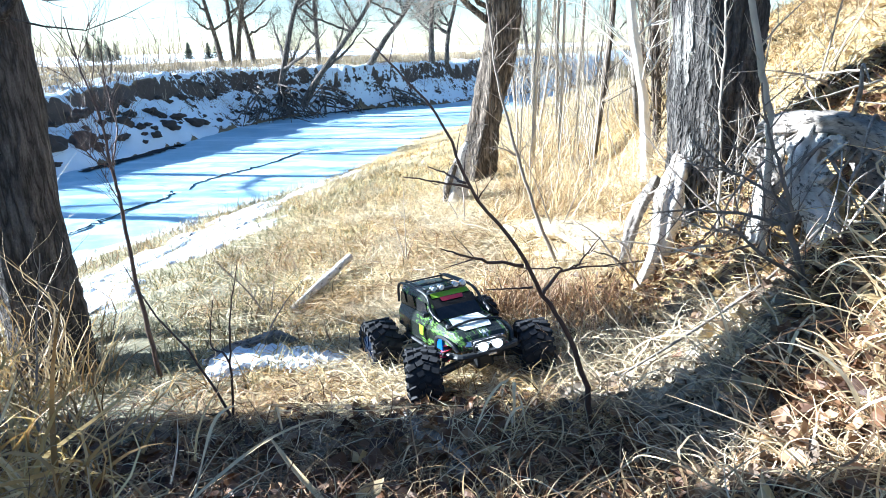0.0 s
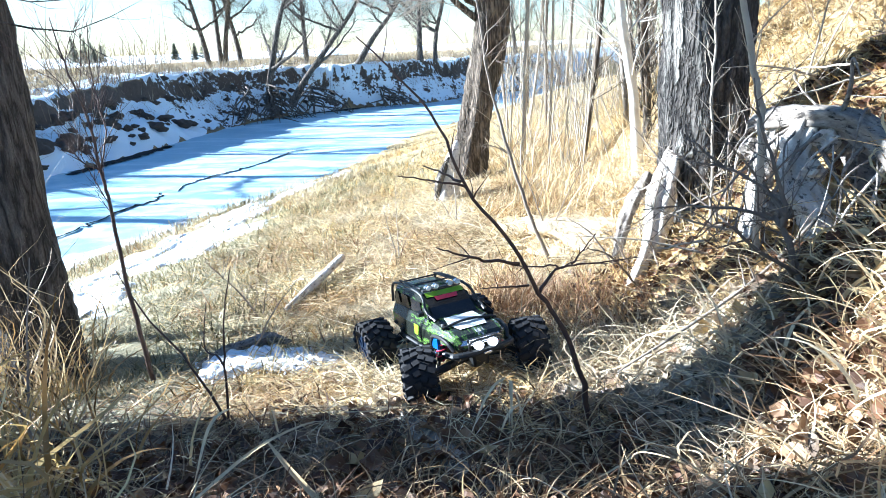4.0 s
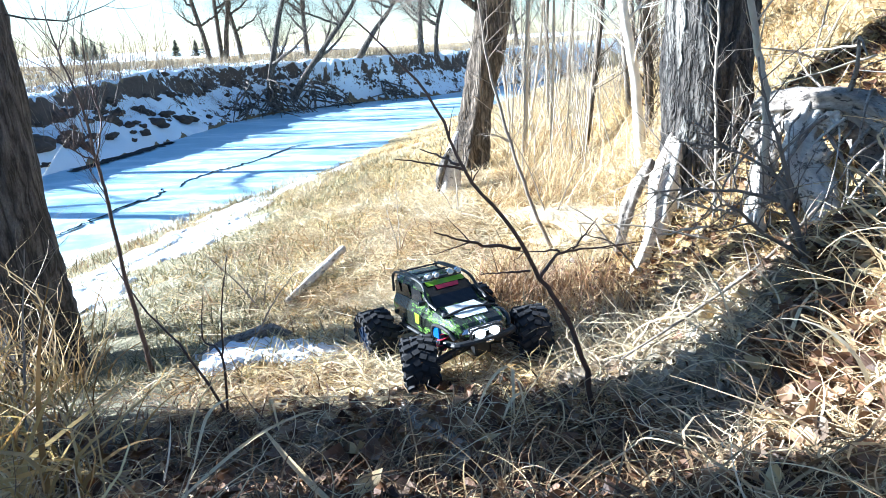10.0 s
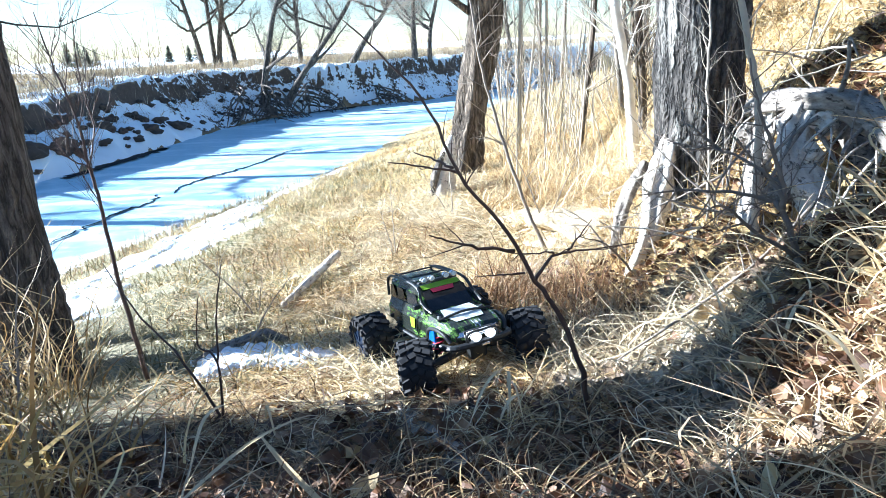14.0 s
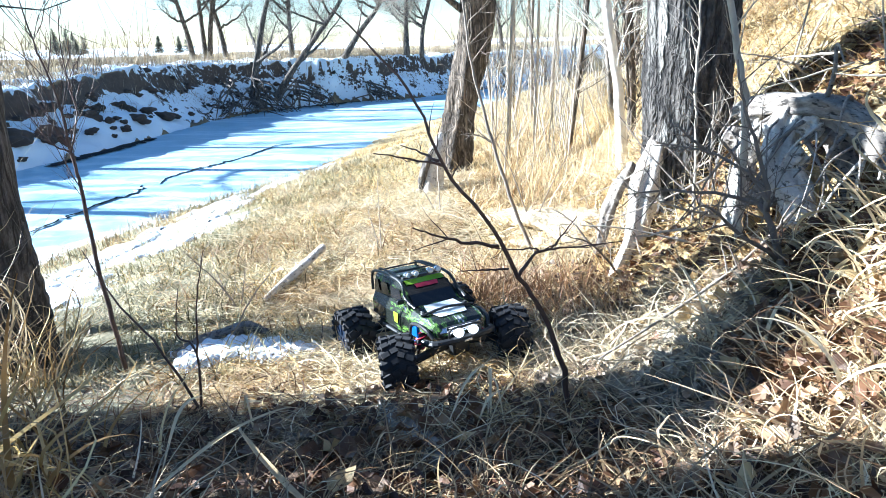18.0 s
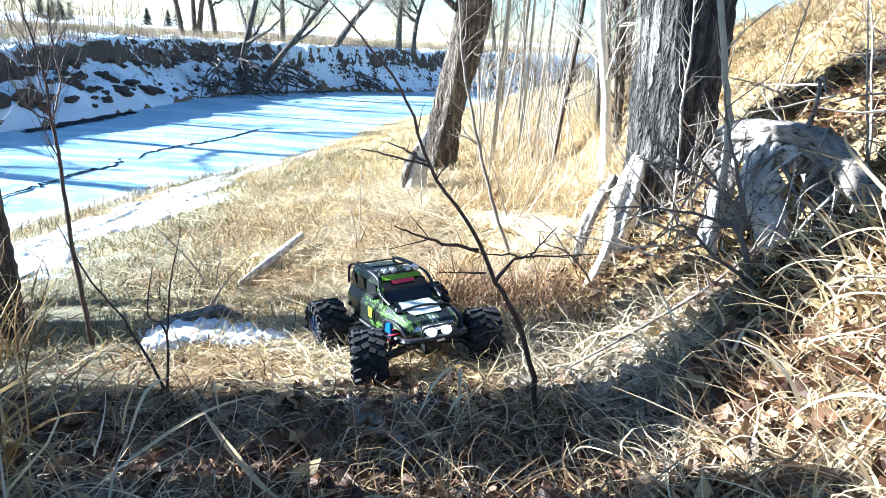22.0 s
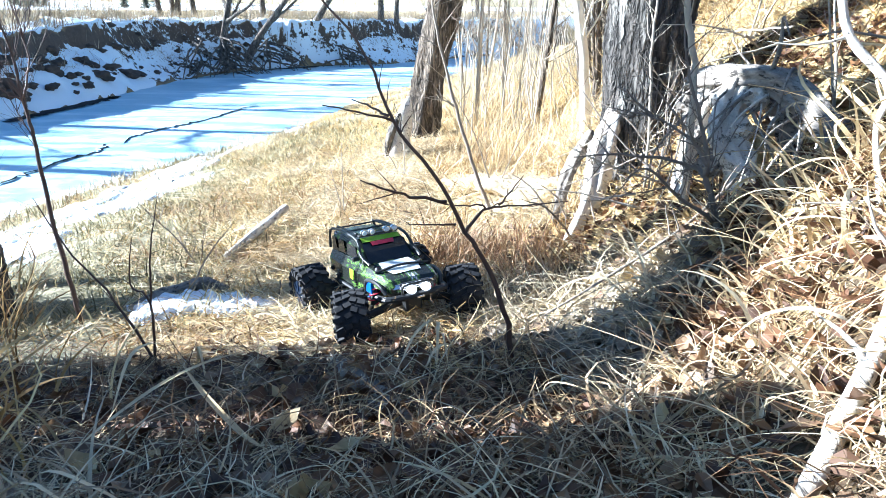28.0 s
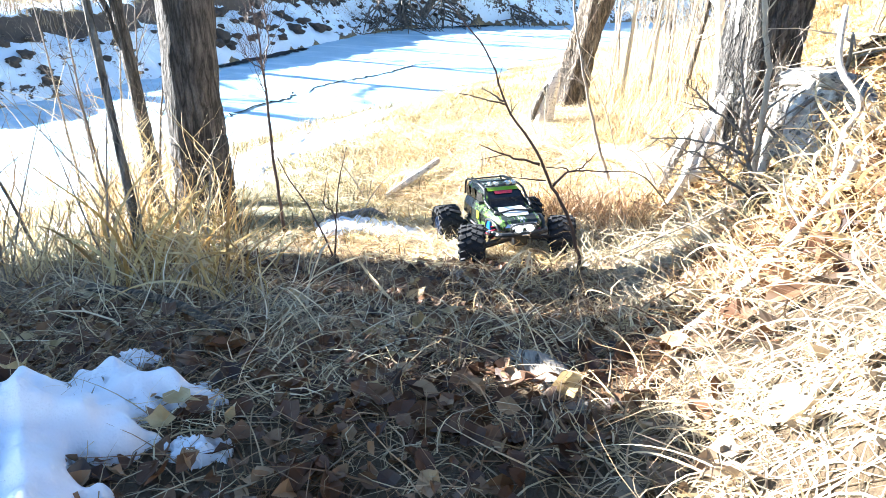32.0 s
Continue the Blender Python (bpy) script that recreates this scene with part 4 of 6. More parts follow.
# bleached twigs that lie crisscross over the root stump
for k in range(26):
    x, y = rng.uniform(0.72, 1.45), rng.uniform(1.5, 2.3)
    z = max(height(x, y), 1.6) + rng.uniform(0.02, 0.22)
    a, e, L = rng.uniform(0, 6.28), rng.normal(0.1, 0.5), rng.uniform(0.15, 0.5)
    d = np.array((math.cos(a) * math.cos(e), math.sin(a) * math.cos(e), math.sin(e))) * L
    q = [(x, y, z), (x + d[0] * 0.5 + rng.normal(0, 0.02), y + d[1] * 0.5, z + d[2] * 0.5 + rng.normal(0, 0.02)), (x + d[0], y + d[1], z + d[2])]
    sapling("bare_shoot", "crooked bare twig leaning against the root stump", [stem(q, 0.0042, 0.001)], (PALE_STEM, GREY_TWIG, DARK_TWIG)[k % 3], (6, 0.13, 0.0016, 0), 300 + k, group="undergrowth shoots", lo=0.1, spread_=1.0)


# ---- wood and snow lying about ----
def log(name, label, pts, mat, sides=14, rough=0.15, seed=1, stubs=0):
    base = Vector(pts[0][:3])
    p = smooth_path([(x - base.x, y - base.y, z - base.z, r) for x, y, z, r in pts], 24)
    co, f = [], []
    tube(co, f, p, sides, rough, seed)
    rng = np.random.default_rng(seed)
    ob = new(name, mesh_of(name, co, f, mat))
    ob.location = base
    for k in range(stubs):
        co, f = [], []
        twigs(co, f, p, rng, 1, 0.12, 0.005, 0, 1.0, 5)
        part("side_twig", mesh_of("side_twig", co, f, mat), mat, ob)
    return tagged(ob, label, "dead wood")


log("bleached_log", "short bleached log propped in trampled grass", [(-0.64, 2.5, 1.25, 0.012), (-0.56, 2.72, 1.275, 0.019), (-0.47, 2.98, 1.31, 0.017)], DRIFT_WHITE, seed=2)
log("grey_log", "grey half-buried log among dead leaves", [(-0.13, 1.50, 1.345, 0.035), (-0.03, 1.24, 1.395, 0.048), (0.07, 0.99, 1.465, 0.035)], DRIFT, 18, 0.12, 3)
log("grey_log", "short grey log sunk in straw on the bank", [(0.15, 0.52, height(0.15, 0.52) - 0.02, 0.03), (0.21, 0.40, height(0.21, 0.4) - 0.004, 0.038), (0.28, 0.26, height(0.28, 0.26) - 0.02, 0.03)], DRIFT, 18, 0.14, 13)
log("fallen_branch", "thick peeled pale branch lying on the bank", [(x, y, height(x, y) + up, r) for x, y, up, r in ((0.41, 0.42, 0.010, 0.009), (0.50, 0.50, 0.016, 0.010), (0.60, 0.59, 0.02, 0.0105), (0.67, 0.67, 0.02, 0.009), (0.74, 0.74, 0.035, 0.009), (0.79, 0.83, 0.07, 0.006))], DRIFT_WHITE, 14, 0.16, 4, 3)
log("fallen_branch", "brown dead branch lying on leaf litter", [(x, y, height(x, y) + 0.04, r) for x, y, r in ((-1.05, 0.84, 0.013), (-0.82, 0.72, 0.012), (-0.60, 0.58, 0.011), (-0.40, 0.43, 0.006))], BARK_MID, 10, 0.15, 5, 3)
log("fallen_branch", "slim grey branch across the leafy bank", [(0.40, 1.36, 1.52, 0.002), (0.56, 1.40, 1.60, 0.0035), (0.76, 1.47, 1.70, 0.004), (0.96, 1.58, 1.82, 0.005)], GREY_TWIG, 8, 0.1, 6, 3)
log("fallen_branch", "crooked bare branch hanging off the bank", [(0.80, 1.12, 2.29, 0.006), (0.787, 1.04, 2.175, 0.0075), (0.825, 0.97, 2.10, 0.007), (0.79, 0.93, 2.04, 0.0045), (0.765, 0.85, 1.94, 0.005), (0.745, 0.80, 1.86, 0.005), (0.70, 0.76, height(0.70, 0.76) + 0.01, 0.006)], DRIFT_WHITE, 12, 0.16, 7, 5)
log("driftwood_piece", "dark weathered wood beside a patch of snow", [(-0.82, 1.97, 1.275, 0.008), (-0.74, 2.03, 1.295, 0.016), (-0.68, 2.06, 1.30, 0.013), (-0.61, 2.10, 1.305, 0.019), (-0.53, 2.09, 1.29, 0.008)], DRIFT, 14, 0.5, 8, 2)
log("driftwood_piece", "grey flat wood chip in trampled grass", [(-0.26, 1.60, 1.32, 0.010), (-0.18, 1.58, 1.33, 0.016), (-0.10, 1.60, 1.325, 0.010)], DRIFT_WHITE, 10, 0.3, 9)

# the weathered root stump set into the bank
def root_stump():
    """A washed-out root crown: a thick beam arching over a hollow, a leg below it and snaking roots."""
    ob = thing("root_stump", "weathered grey root stump arching over a hollow", "stump", (1.1, 1.9, 1.8))
    rng = np.random.default_rng(4)
    def limb(name, pts, sides, rough, seed, mat):
        q = smooth_path([(x - 1.1, y - 1.9, z - 1.8, r) for x, y, z, r in pts], 30)
        co, f = [], []
        tube(co, f, q, sides, rough, seed, 0.1)
        part(name, mesh_of(name, co, f, mat), mat, ob)
    # Paler wood on the left paints the sunlit side, darker wood the shaded right.
    limb("beam", [(0.945, 1.96, 2.0, 0.024), (0.985, 1.885, 2.022, 0.033), (1.04, 1.775, 2.032, 0.037), (1.07, 1.677, 2.03, 0.037), (1.085, 1.569, 1.992, 0.036), (1.09, 1.461, 1.94, 0.033), (1.085, 1.36, 1.88, 0.03), (1.09, 1.25, 1.82, 0.026)], 36, 0.30, 1, DRIFT)
    limb("leg", [(1.02, 1.80, 2.02, 0.032), (0.985, 1.775, 1.937, 0.040), (0.970, 1.73, 1.87, 0.045), (0.985, 1.665, 1.81, 0.038), (0.99, 1.609, 1.744, 0.034), (0.98, 1.548, 1.64, 0.038)], 32, 0.5, 2, DRIFT_WHITE)
    limb("leg", [(0.975, 1.909, 2.0, 0.022), (0.952, 1.884, 1.907, 0.026), (0.925, 1.854, 1.81, 0.022), (0.90, 1.815, 1.69, 0.026)], 22, 0.45, 3, DRIFT_WHITE)
    limb("leg", [(1.15, 1.86, 1.98, 0.026), (1.18, 1.80, 1.90, 0.03), (1.185, 1.74, 1.80, 0.028), (1.17, 1.68, 1.68, 0.026)], 18, 0.4, 4, DRIFT)
    for k, (x, y, z, r) in enumerate(((0.94, 1.92, 1.93, 0.034), (0.965, 1.80, 1.97, 0.03), (0.95, 1.76, 1.80, 0.036), (1.035, 1.72, 1.985, 0.03), (0.93, 1.84, 1.86, 0.03), (0.995, 1.70, 1.90, 0.028))):
        bm = bmesh.new()
        bmesh.ops.create_icosphere(bm, subdivisions=3, radius=r)
        for v in bm.verts:
            v.co *= 1 + 0.55 * noise.noise(v.co / r * 1.1 + Vector((k * 4.1, 0, 0))) + 0.3 * noise.noise(v.co / r * 2.9 + Vector((0, k * 2.3, 0)))
            v.co += Vector((x - 1.1, y - 1.9, z - 1.8))
        part("burl", bm, DRIFT_WHITE if k % 2 else DRIFT, ob, "knotted rotten wood")
    for k in range(34):
        t = rng.uniform(0, 1)
        b = np.array((0.95 + 0.14 * min(1, t * 1.8), 1.97 - 0.55 * t, 2.01 - 0.16 * max(0, t - 0.55)))
        d = np.array((rng.normal(-0.35, 0.6), -abs(rng.normal(0.4, 0.4)), rng.normal(-0.3, 0.35)))
        d /= np.linalg.norm(d)
        L, r = rng.uniform(0.08, 0.26), rng.uniform(0.0018, 0.006)
        e = b + d * L
        limb("root", [(*b, r * 1.4), (*(b + d * L * 0.5 + rng.normal(0, 0.02, 3)), r), (*(e + (0, 0, -0.05) + rng.normal(0, 0.02, 3)), r * 0.6), (*(e + d * 0.05 + (0, 0, -0.14)), 0.002)], 8, 0.2, k, DRIFT if k % 3 else DRIFT_WHITE)


root_stump()


SAND = plain("pale_sand", (0.52, 0.42, 0.27), 0.95, 0, 22, 0.5, 0.03)
clod("sand_mound", (0.70, 3.2, height(0.70, 3.2) - 0.02), 0.40, SAND, 3, 0.20, "bare pale mound of dry sandy earth", "mound", "", 5, 0.7)
clod("sand_mound", (0.56, 2.85, height(0.56, 2.85) - 0.01), 0.2, SAND, 7, 0.20, "bare pale mound of dry sandy earth", "mound", "", 5, 0.7)


def snow_patch(name, label, cx, cy, sx, sy, thick, seed, turn=0.0, res=46, lump=1.0):
    """A thin, ragged lump of old snow with a rounded rim."""
    u = np.linspace(-1, 1, res)
    U, V = np.meshgrid(u, u)
    R = np.sqrt(U ** 2 + V ** 2) + 0.34 * lump * waves(U, V, 3.2, seed) + 0.2 / lump * waves(U, V, 8.0, seed + 2)
    H = thick * np.sqrt(np.clip(1 - R / 0.85, 0, 1)) * (1 + 0.45 * waves(U, V, 5.0, seed + 1) + 0.09 * lump * waves(U, V, 13.0, seed + 4) + 0.08 * (lump - 1) * waves(U, V, 23.0, seed + 6))
    Xs = cx + sx * (U * math.cos(turn) - V * math.sin(turn))
    Ys = cy + sy * (U * math.sin(turn) + V * math.cos(turn))
    Zs = land(Xs, Ys) + np.where(H > 0, H + 0.006, -0.03)
    me = bpy.data.meshes.new(name)
    i = np.arange(res * res).reshape(res, res)
    q = np.stack([i[:-1, :-1], i[:-1, 1:], i[1:, 1:], i[1:, :-1]], -1).reshape(-1, 4)
    me.from_pydata([tuple(p) for p in np.stack([Xs, Ys, Zs], -1).reshape(-1, 3)], [], [tuple(p) for p in q])
    me.polygons.foreach_set("use_smooth", np.ones(len(me.polygons), bool))
    me.materials.append(SNOW)
    return tagged(new(name, me), label, "snow")


snow_patch("snow_patch", "melting patch of snow beside driftwood", -0.63, 1.95, 0.20, 0.14, 0.045, 1.0, 0.1, 60, 0.8)
snow_patch("snow_patch", "small lump of snow on matted grass", -0.43, 1.86, 0.11, 0.08, 0.035, 2.0)
snow_patch("snow_patch", "small icy remnant by the buried log", -0.2, 1.52, 0.06, 0.03, 0.010, 3.0)
snow_patch("snow_mound", "bright heap of old snow on leaf litter", -0.60, 0.06, 0.32, 0.24, 0.08, 4.0, -0.3, 130, 1.25)
snow_patch("snow_patch", "small snow remnant among dead leaves", -0.36, 0.22, 0.06, 0.04, 0.02, 5.0)
snow_patch("snow_patch", "small snow remnant among dead leaves", -0.55, 0.34, 0.05, 0.04, 0.02, 6.0)
snow_patch("snow_patch", "small snow remnant among dead leaves", -0.28, 0.1, 0.05, 0.035, 0.02, 7.0)
rng = np.random.default_rng(12)
for k in range(48):
    y = rng.uniform(3.2, 9.2)
    x = float(near_shore(y)) + 2.75 - 0.14 * (y - 4.2) + rng.uniform(-0.6, 0.6)
    snow_patch("snow_patch", "ragged thin old snow along the shore", x, y, rng.uniform(0.12, 0.32), rng.uniform(0.15, 0.45), 0.035, 10.0 + k, 0.8, 24)


# ---- the toy truck ----
TYRE = plain("tyre_rubber", (0.018, 0.018, 0.02), 0.75, 0, 60, 0.3, 0.001)
BLACK = plain("black_plastic", (0.02, 0.021, 0.022), 0.45, 0, 50, 0.25)
RIM = plain("blue_black_rim", (0.03, 0.05, 0.10), 0.3, 0.6, 40, 0.2)
BLUE = plain("blue_metal", (0.02, 0.16, 0.62), 0.35, 0.5, 40, 0.2)
GREEN = plain("green_paint", (0.26, 0.46, 0.03), 0.3, 0, 40, 0.2)
WHITE = plain("white_paint", (0.72, 0.76, 0.76), 0.28, 0, 40, 0.1)
RED = plain("red_print", (0.62, 0.04, 0.08), 0.4, 0, 40, 0.1)
CHROME = plain("bright_metal", (0.6, 0.6, 0.62), 0.25, 1.0, 40, 0.1)
TINT = plain("tinted_window", (0.012, 0.014, 0.018), 0.08, 0, 30, 0.1)


def lamp_build(t, b):
    b.inputs["Base Color"].default_value = (0.85, 0.87, 0.9, 1)
    b.inputs["Roughness"].default_value = 0.15
    b.inputs["Emission Color"].default_value = (0.95, 0.98, 1.0, 1)
    b.inputs["Emission Strength"].default_value = 0.7


LENS = material("lit_lamp_lens", lamp_build)


def paint_build(t, b):
    at = place(t, (0.6, 3.0, 1.6))
    n = noised(t, at, 9, 5, 0.75)
    col = ramp(t, n, [(0.0, (0.012, 0.014, 0.013)), (0.50, (0.02, 0.024, 0.02)), (0.535, (0.05, 0.10, 0.03)), (0.56, (0.16, 0.30, 0.05)), (0.585, (0.03, 0.04, 0.035)), (0.61, (0.12, 0.14, 0.14)), (0.65, (0.6, 0.64, 0.64))])
    t.links.new(col, b.inputs["Base Color"])
    b.inputs["Roughness"].default_value = 0.22


PAINT = material("streaked_paint", paint_build)


def box(sx, sy, sz, at=(0, 0, 0), bevel=0.004, turn=(0, 0, 0), taper=1.0):
    bm = bmesh.new()
    bmesh.ops.create_cube(bm, size=1)
    for v in bm.verts:
        k = taper if v.co.z > 0 else 1
        v.co = Vector((v.co.x * sx * k, v.co.y * sy * k, v.co.z * sz))
    if bevel:
        bmesh.ops.bevel(bm, geom=bm.edges[:], offset=bevel, segments=2, affect="EDGES", profile=0.5)
    bmesh.ops.transform(bm, matrix=Matrix.Translation(at) @ Euler(turn).to_matrix().to_4x4(), verts=bm.verts[:])
    return bm


def rod(points, r, sides=8):
    co, f = [], []
    p = [(*q, r) for q in points]
    tube(co, f, smooth_path(p, max(2, 4 * len(p))) if len(p) > 2 else np.array(p), sides)
    bm = bmesh.new()
    me = bpy.data.meshes.new("rod")
    me.from_pydata(co, [], f)
    bm.from_mesh(me)
    bpy.data.meshes.remove(me)
    return bm


def disc(r, depth, at, axis="X", sides=20, bulge=0.0):
    bm = bmesh.new()
    bmesh.ops.create_cone(bm, cap_ends=True, segments=sides, radius1=r, radius2=r * (1 - bulge), depth=depth)
    bmesh.ops.bevel(bm, geom=[e for e in bm.edges if len(e.link_faces) == 2 and e.calc_face_angle(0) > 1], offset=min(r, depth) * 0.2, segments=2, affect="EDGES")
    m = {"X": Matrix.Rotation(math.pi / 2, 4, "Y"), "Y": Matrix.Rotation(math.pi / 2, 4, "X"), "Z": Matrix.Identity(4)}[axis]
    bmesh.ops.transform(bm, matrix=Matrix.Translation(at) @ m, verts=bm.verts[:])
    return bm


def quads(sections, close=True):
    """A skin through rings of the same number of points."""
    bm = bmesh.new()
    rings = [[bm.verts.new(p) for p in s] for s in sections]
    n = len(rings[0])
    for a, b in zip(rings, rings[1:]):
        for i in range(n if close else n - 1):
            bm.faces.new((a[i], a[(i + 1) % n], b[(i + 1) % n], b[i]))
    if close:
        bm.faces.new(list(reversed(rings[0])))
        bm.faces.new(rings[-1])
    bmesh.ops.recalc_face_normals(bm, faces=bm.faces[:])
    return bm


def tyre_mesh():
    bm = bmesh.new()
    R, W, n = 0.077, 0.048, 40
    prof = [(0.045, -W * 0.8), (0.060, -W), (R - 0.004, -W * 0.92), (R, -W * 0.6), (R + 0.001, 0), (R, W * 0.6), (R - 0.004, W * 0.92), (0.060, W), (0.045, W * 0.8)]
    rings = []
    for k in range(n):
        a = 2 * math.pi * k / n
        rings.append([bm.verts.new((r * math.cos(a), w, r * math.sin(a))) for r, w in prof])
    for k in range(n):
        A, B = rings[k], rings[(k + 1) % n]
        for i in range(len(prof) - 1):
            bm.faces.new((A[i], A[i + 1], B[i + 1], B[i]))
    for k in range(17):
        for row, off, wide in ((-0.66, 0.0, 0.46), (0.66, 0.5, 0.46), (-0.16, 0.35, 0.40), (0.20, 0.85, 0.40)):
            a = 2 * math.pi * (k + off) / 17
            lug = bmesh.ops.create_cube(bm, size=1)["verts"]
            bmesh.ops.transform(bm, verts=lug, matrix=Matrix.Rotation(-a, 4, "Y") @ Matrix.Translation((R + 0.003, row * W, 0)) @ Matrix.Rotation(0.4 if row < 0 else -0.4, 4, "X") @ Matrix.Diagonal((0.012, W * wide, 0.0145, 1)))
            if abs(row) > 0.5:
                lug = bmesh.ops.create_cube(bm, size=1)["verts"]
                bmesh.ops.transform(bm, verts=lug, matrix=Matrix.Rotation(-a, 4, "Y") @ Matrix.Translation((R - 0.009, math.copysign(W * 0.97, row), 0)) @ Matrix.Diagonal((0.018, 0.009, 0.011, 1)))
    bmesh.ops.recalc_face_normals(bm, faces=bm.faces[:])
    return bm


def rim_mesh():
    bm = bmesh.new()
    for s in (-1, 1):
        bmesh.ops.create_cone(bm, cap_ends=True, segments=24, radius1=0.047, radius2=0.040, depth=0.012, matrix=Matrix.Translation((0, s * 0.036, 0)) @ Matrix.Rotation(s * -math.pi / 2, 4, "X"))
        for k in range(6):
            a = k * math.pi / 3
            v = bmesh.ops.create_cube(bm, size=1)["verts"]
            bmesh.ops.transform(bm, verts=v, matrix=Matrix.Rotation(a, 4, "Y") @ Matrix.Translation((0.024, s * 0.043, 0)) @ Matrix.Diagonal((0.036, 0.006, 0.010, 1)))
    return bm


def build_truck(at):
    truck = thing("toy_truck", "black, green and white radio-controlled truck with big knobbly tyres", "toy truck", (0, 0, 0))
    tyre_me, rim_me = None, None
    for x, y, steer in ((0.175, 0.185, -0.35), (0.175, -0.185, -0.35), (-0.175, 0.185, 0), (-0.175, -0.185, 0)):
        hub = part("wheel", disc(0.016, 0.07, (0, 0, 0), "Y"), BLUE, truck, "big off-road wheel")
        hub.location, hub.rotation_euler = (x, y, 0.085), (0, x + y, steer)
        if tyre_me is None:
            t, r = part("tyre", tyre_mesh(), TYRE, hub, "knobbly black tyre"), part("rim", rim_mesh(), RIM, hub)
            tyre_me, rim_me = t.data, r.data
        else:
            t, r = part("tyre", tyre_me, TYRE, hub, "knobbly black tyre"), part("rim", rim_me, RIM, hub)
    # running gear
    part("chassis", box(0.36, 0.09, 0.05, (0, 0, 0.135), 0.006), BLACK, truck)
    for x in (0.175, -0.175):
        part("axle", rod([(x, -0.15, 0.082), (x, 0, 0.105), (x, 0.15, 0.082)], 0.012), BLACK, truck)
        part("gearbox", box(0.07, 0.06, 0.06, (x, 0, 0.105), 0.012), BLACK, truck)
        for y in (-1, 1):
            part("shock_absorber", rod([(x * 0.82, y * 0.10, 0.10), (x * 0.70, y * 0.065, 0.20)], 0.011, 12), BLACK, truck)
            co, f = [], []
            spring = [(x * 0.82 - x * 0.12 * k / 60 + 0.015 * math.cos(k * 0.63), y * (0.10 - 0.035 * k / 60) + 0.015 * math.sin(k * 0.63), 0.105 + 0.09 * k / 60, 0.0022) for k in range(61)]
            tube(co, f, np.array(spring), 5)
            part("spring", mesh_of("spring", co, f, RED if x > 0 else BLACK), RED, truck, "coil spring")
            part("suspension_link", rod([(x * 0.9, y * 0.12, 0.078), (x * 0.3, y * 0.05, 0.11)], 0.005), BLACK, truck)
    part("servo", box(0.04, 0.035, 0.035, (0.12, -0.085, 0.150), 0.003), BLUE, truck, "bright blue servo box")
    part("servo", box(0.04, 0.035, 0.035, (0.12, 0.085, 0.150), 0.003), BLUE, truck, "bright blue servo box")
    part("skid_plate", box(0.05, 0.03, 0.012, (0.10, -0.10, 0.118), 0.002), CHROME, truck, "bare metal plate")
    # body shell: lower tub with bonnet, then cabin
    def ring(x, w, z0, z1, k=0.86):
        return [(x, -w, z0), (x, -w, z0 + (z1 - z0) * 0.6), (x, -w * k, z1), (x, 0, z1 + 0.004), (x, w * k, z1), (x, w, z0 + (z1 - z0) * 0.6), (x, w, z0), (x, 0, z0)]
    body = part("body_shell", quads([ring(-0.26, 0.085, 0.19, 0.245), ring(-0.25, 0.105, 0.165, 0.255), ring(-0.12, 0.112, 0.150, 0.262), ring(0.04, 0.112, 0.150, 0.262), ring(0.10, 0.110, 0.182, 0.256), ring(0.20, 0.106, 0.196, 0.240), ring(0.235, 0.098, 0.19, 0.228), ring(0.25, 0.085, 0.185, 0.212)]), PAINT, truck, "black shell with green and white streaks")
    part("cabin", quads([ring(-0.25, 0.090, 0.25, 0.300, 0.9), ring(-0.235, 0.092, 0.25, 0.338, 0.88), ring(-0.02, 0.092, 0.25, 0.342, 0.88), ring(0.035, 0.096, 0.25, 0.30, 0.95), ring(0.075, 0.098, 0.248, 0.262, 0.98)]), PAINT, truck, "dark streaked cabin")
    part("windscreen", quads([[(0.084, -0.082, 0.262), (0.084, 0.082, 0.262)], [(0.046, -0.079, 0.300), (0.046, 0.079, 0.300)], [(0.004, -0.074, 0.338), (0.004, 0.074, 0.338)]], False), TINT, truck, "dark tinted windscreen")
    part("sun_strip", quads([[(0.016, -0.073, 0.3335), (0.016, 0.073, 0.3335)], [(-0.004, -0.072, 0.3485), (-0.004, 0.072, 0.3485)]], False), GREEN, truck, "bright green strip above the windscreen")
    part("windscreen_print", quads([[(0.031, -0.042, 0.3195), (0.031, 0.040, 0.3195)], [(0.018, -0.045, 0.333), (0.018, 0.044, 0.333)]], False), RED, truck, "red printed bar")
    for s in (-1, 1):
        for x0, x1 in ((-0.08, 0.02), (-0.165, -0.09), (-0.23, -0.175)):
            part("side_window", quads([[(x0, s * 0.0965, 0.268), (x1, s * 0.0985, 0.268)], [(x0, s * 0.0945, 0.318), (x1 - 0.02, s * 0.0955, 0.318)]], False), TINT, truck)
        part("door_graphic", quads([[(-0.03, s * 0.1155, 0.180), (0.0, s * 0.1155, 0.180)], [(-0.03, s * 0.1150, 0.225), (0.012, s * 0.1150, 0.225)]], False), GREEN, truck, "green and white door print")
        part("wheel_arch", rod([(0.105, s * 0.114, 0.165), (0.125, s * 0.117, 0.212), (0.175, s * 0.117, 0.225), (0.225, s * 0.110, 0.212), (0.245, s * 0.100, 0.185)], 0.007), BLACK, truck)
        part("sill_bar", rod([(-0.13, s * 0.118, 0.142), (0.06, s * 0.118, 0.142)], 0.007), BLACK, truck)
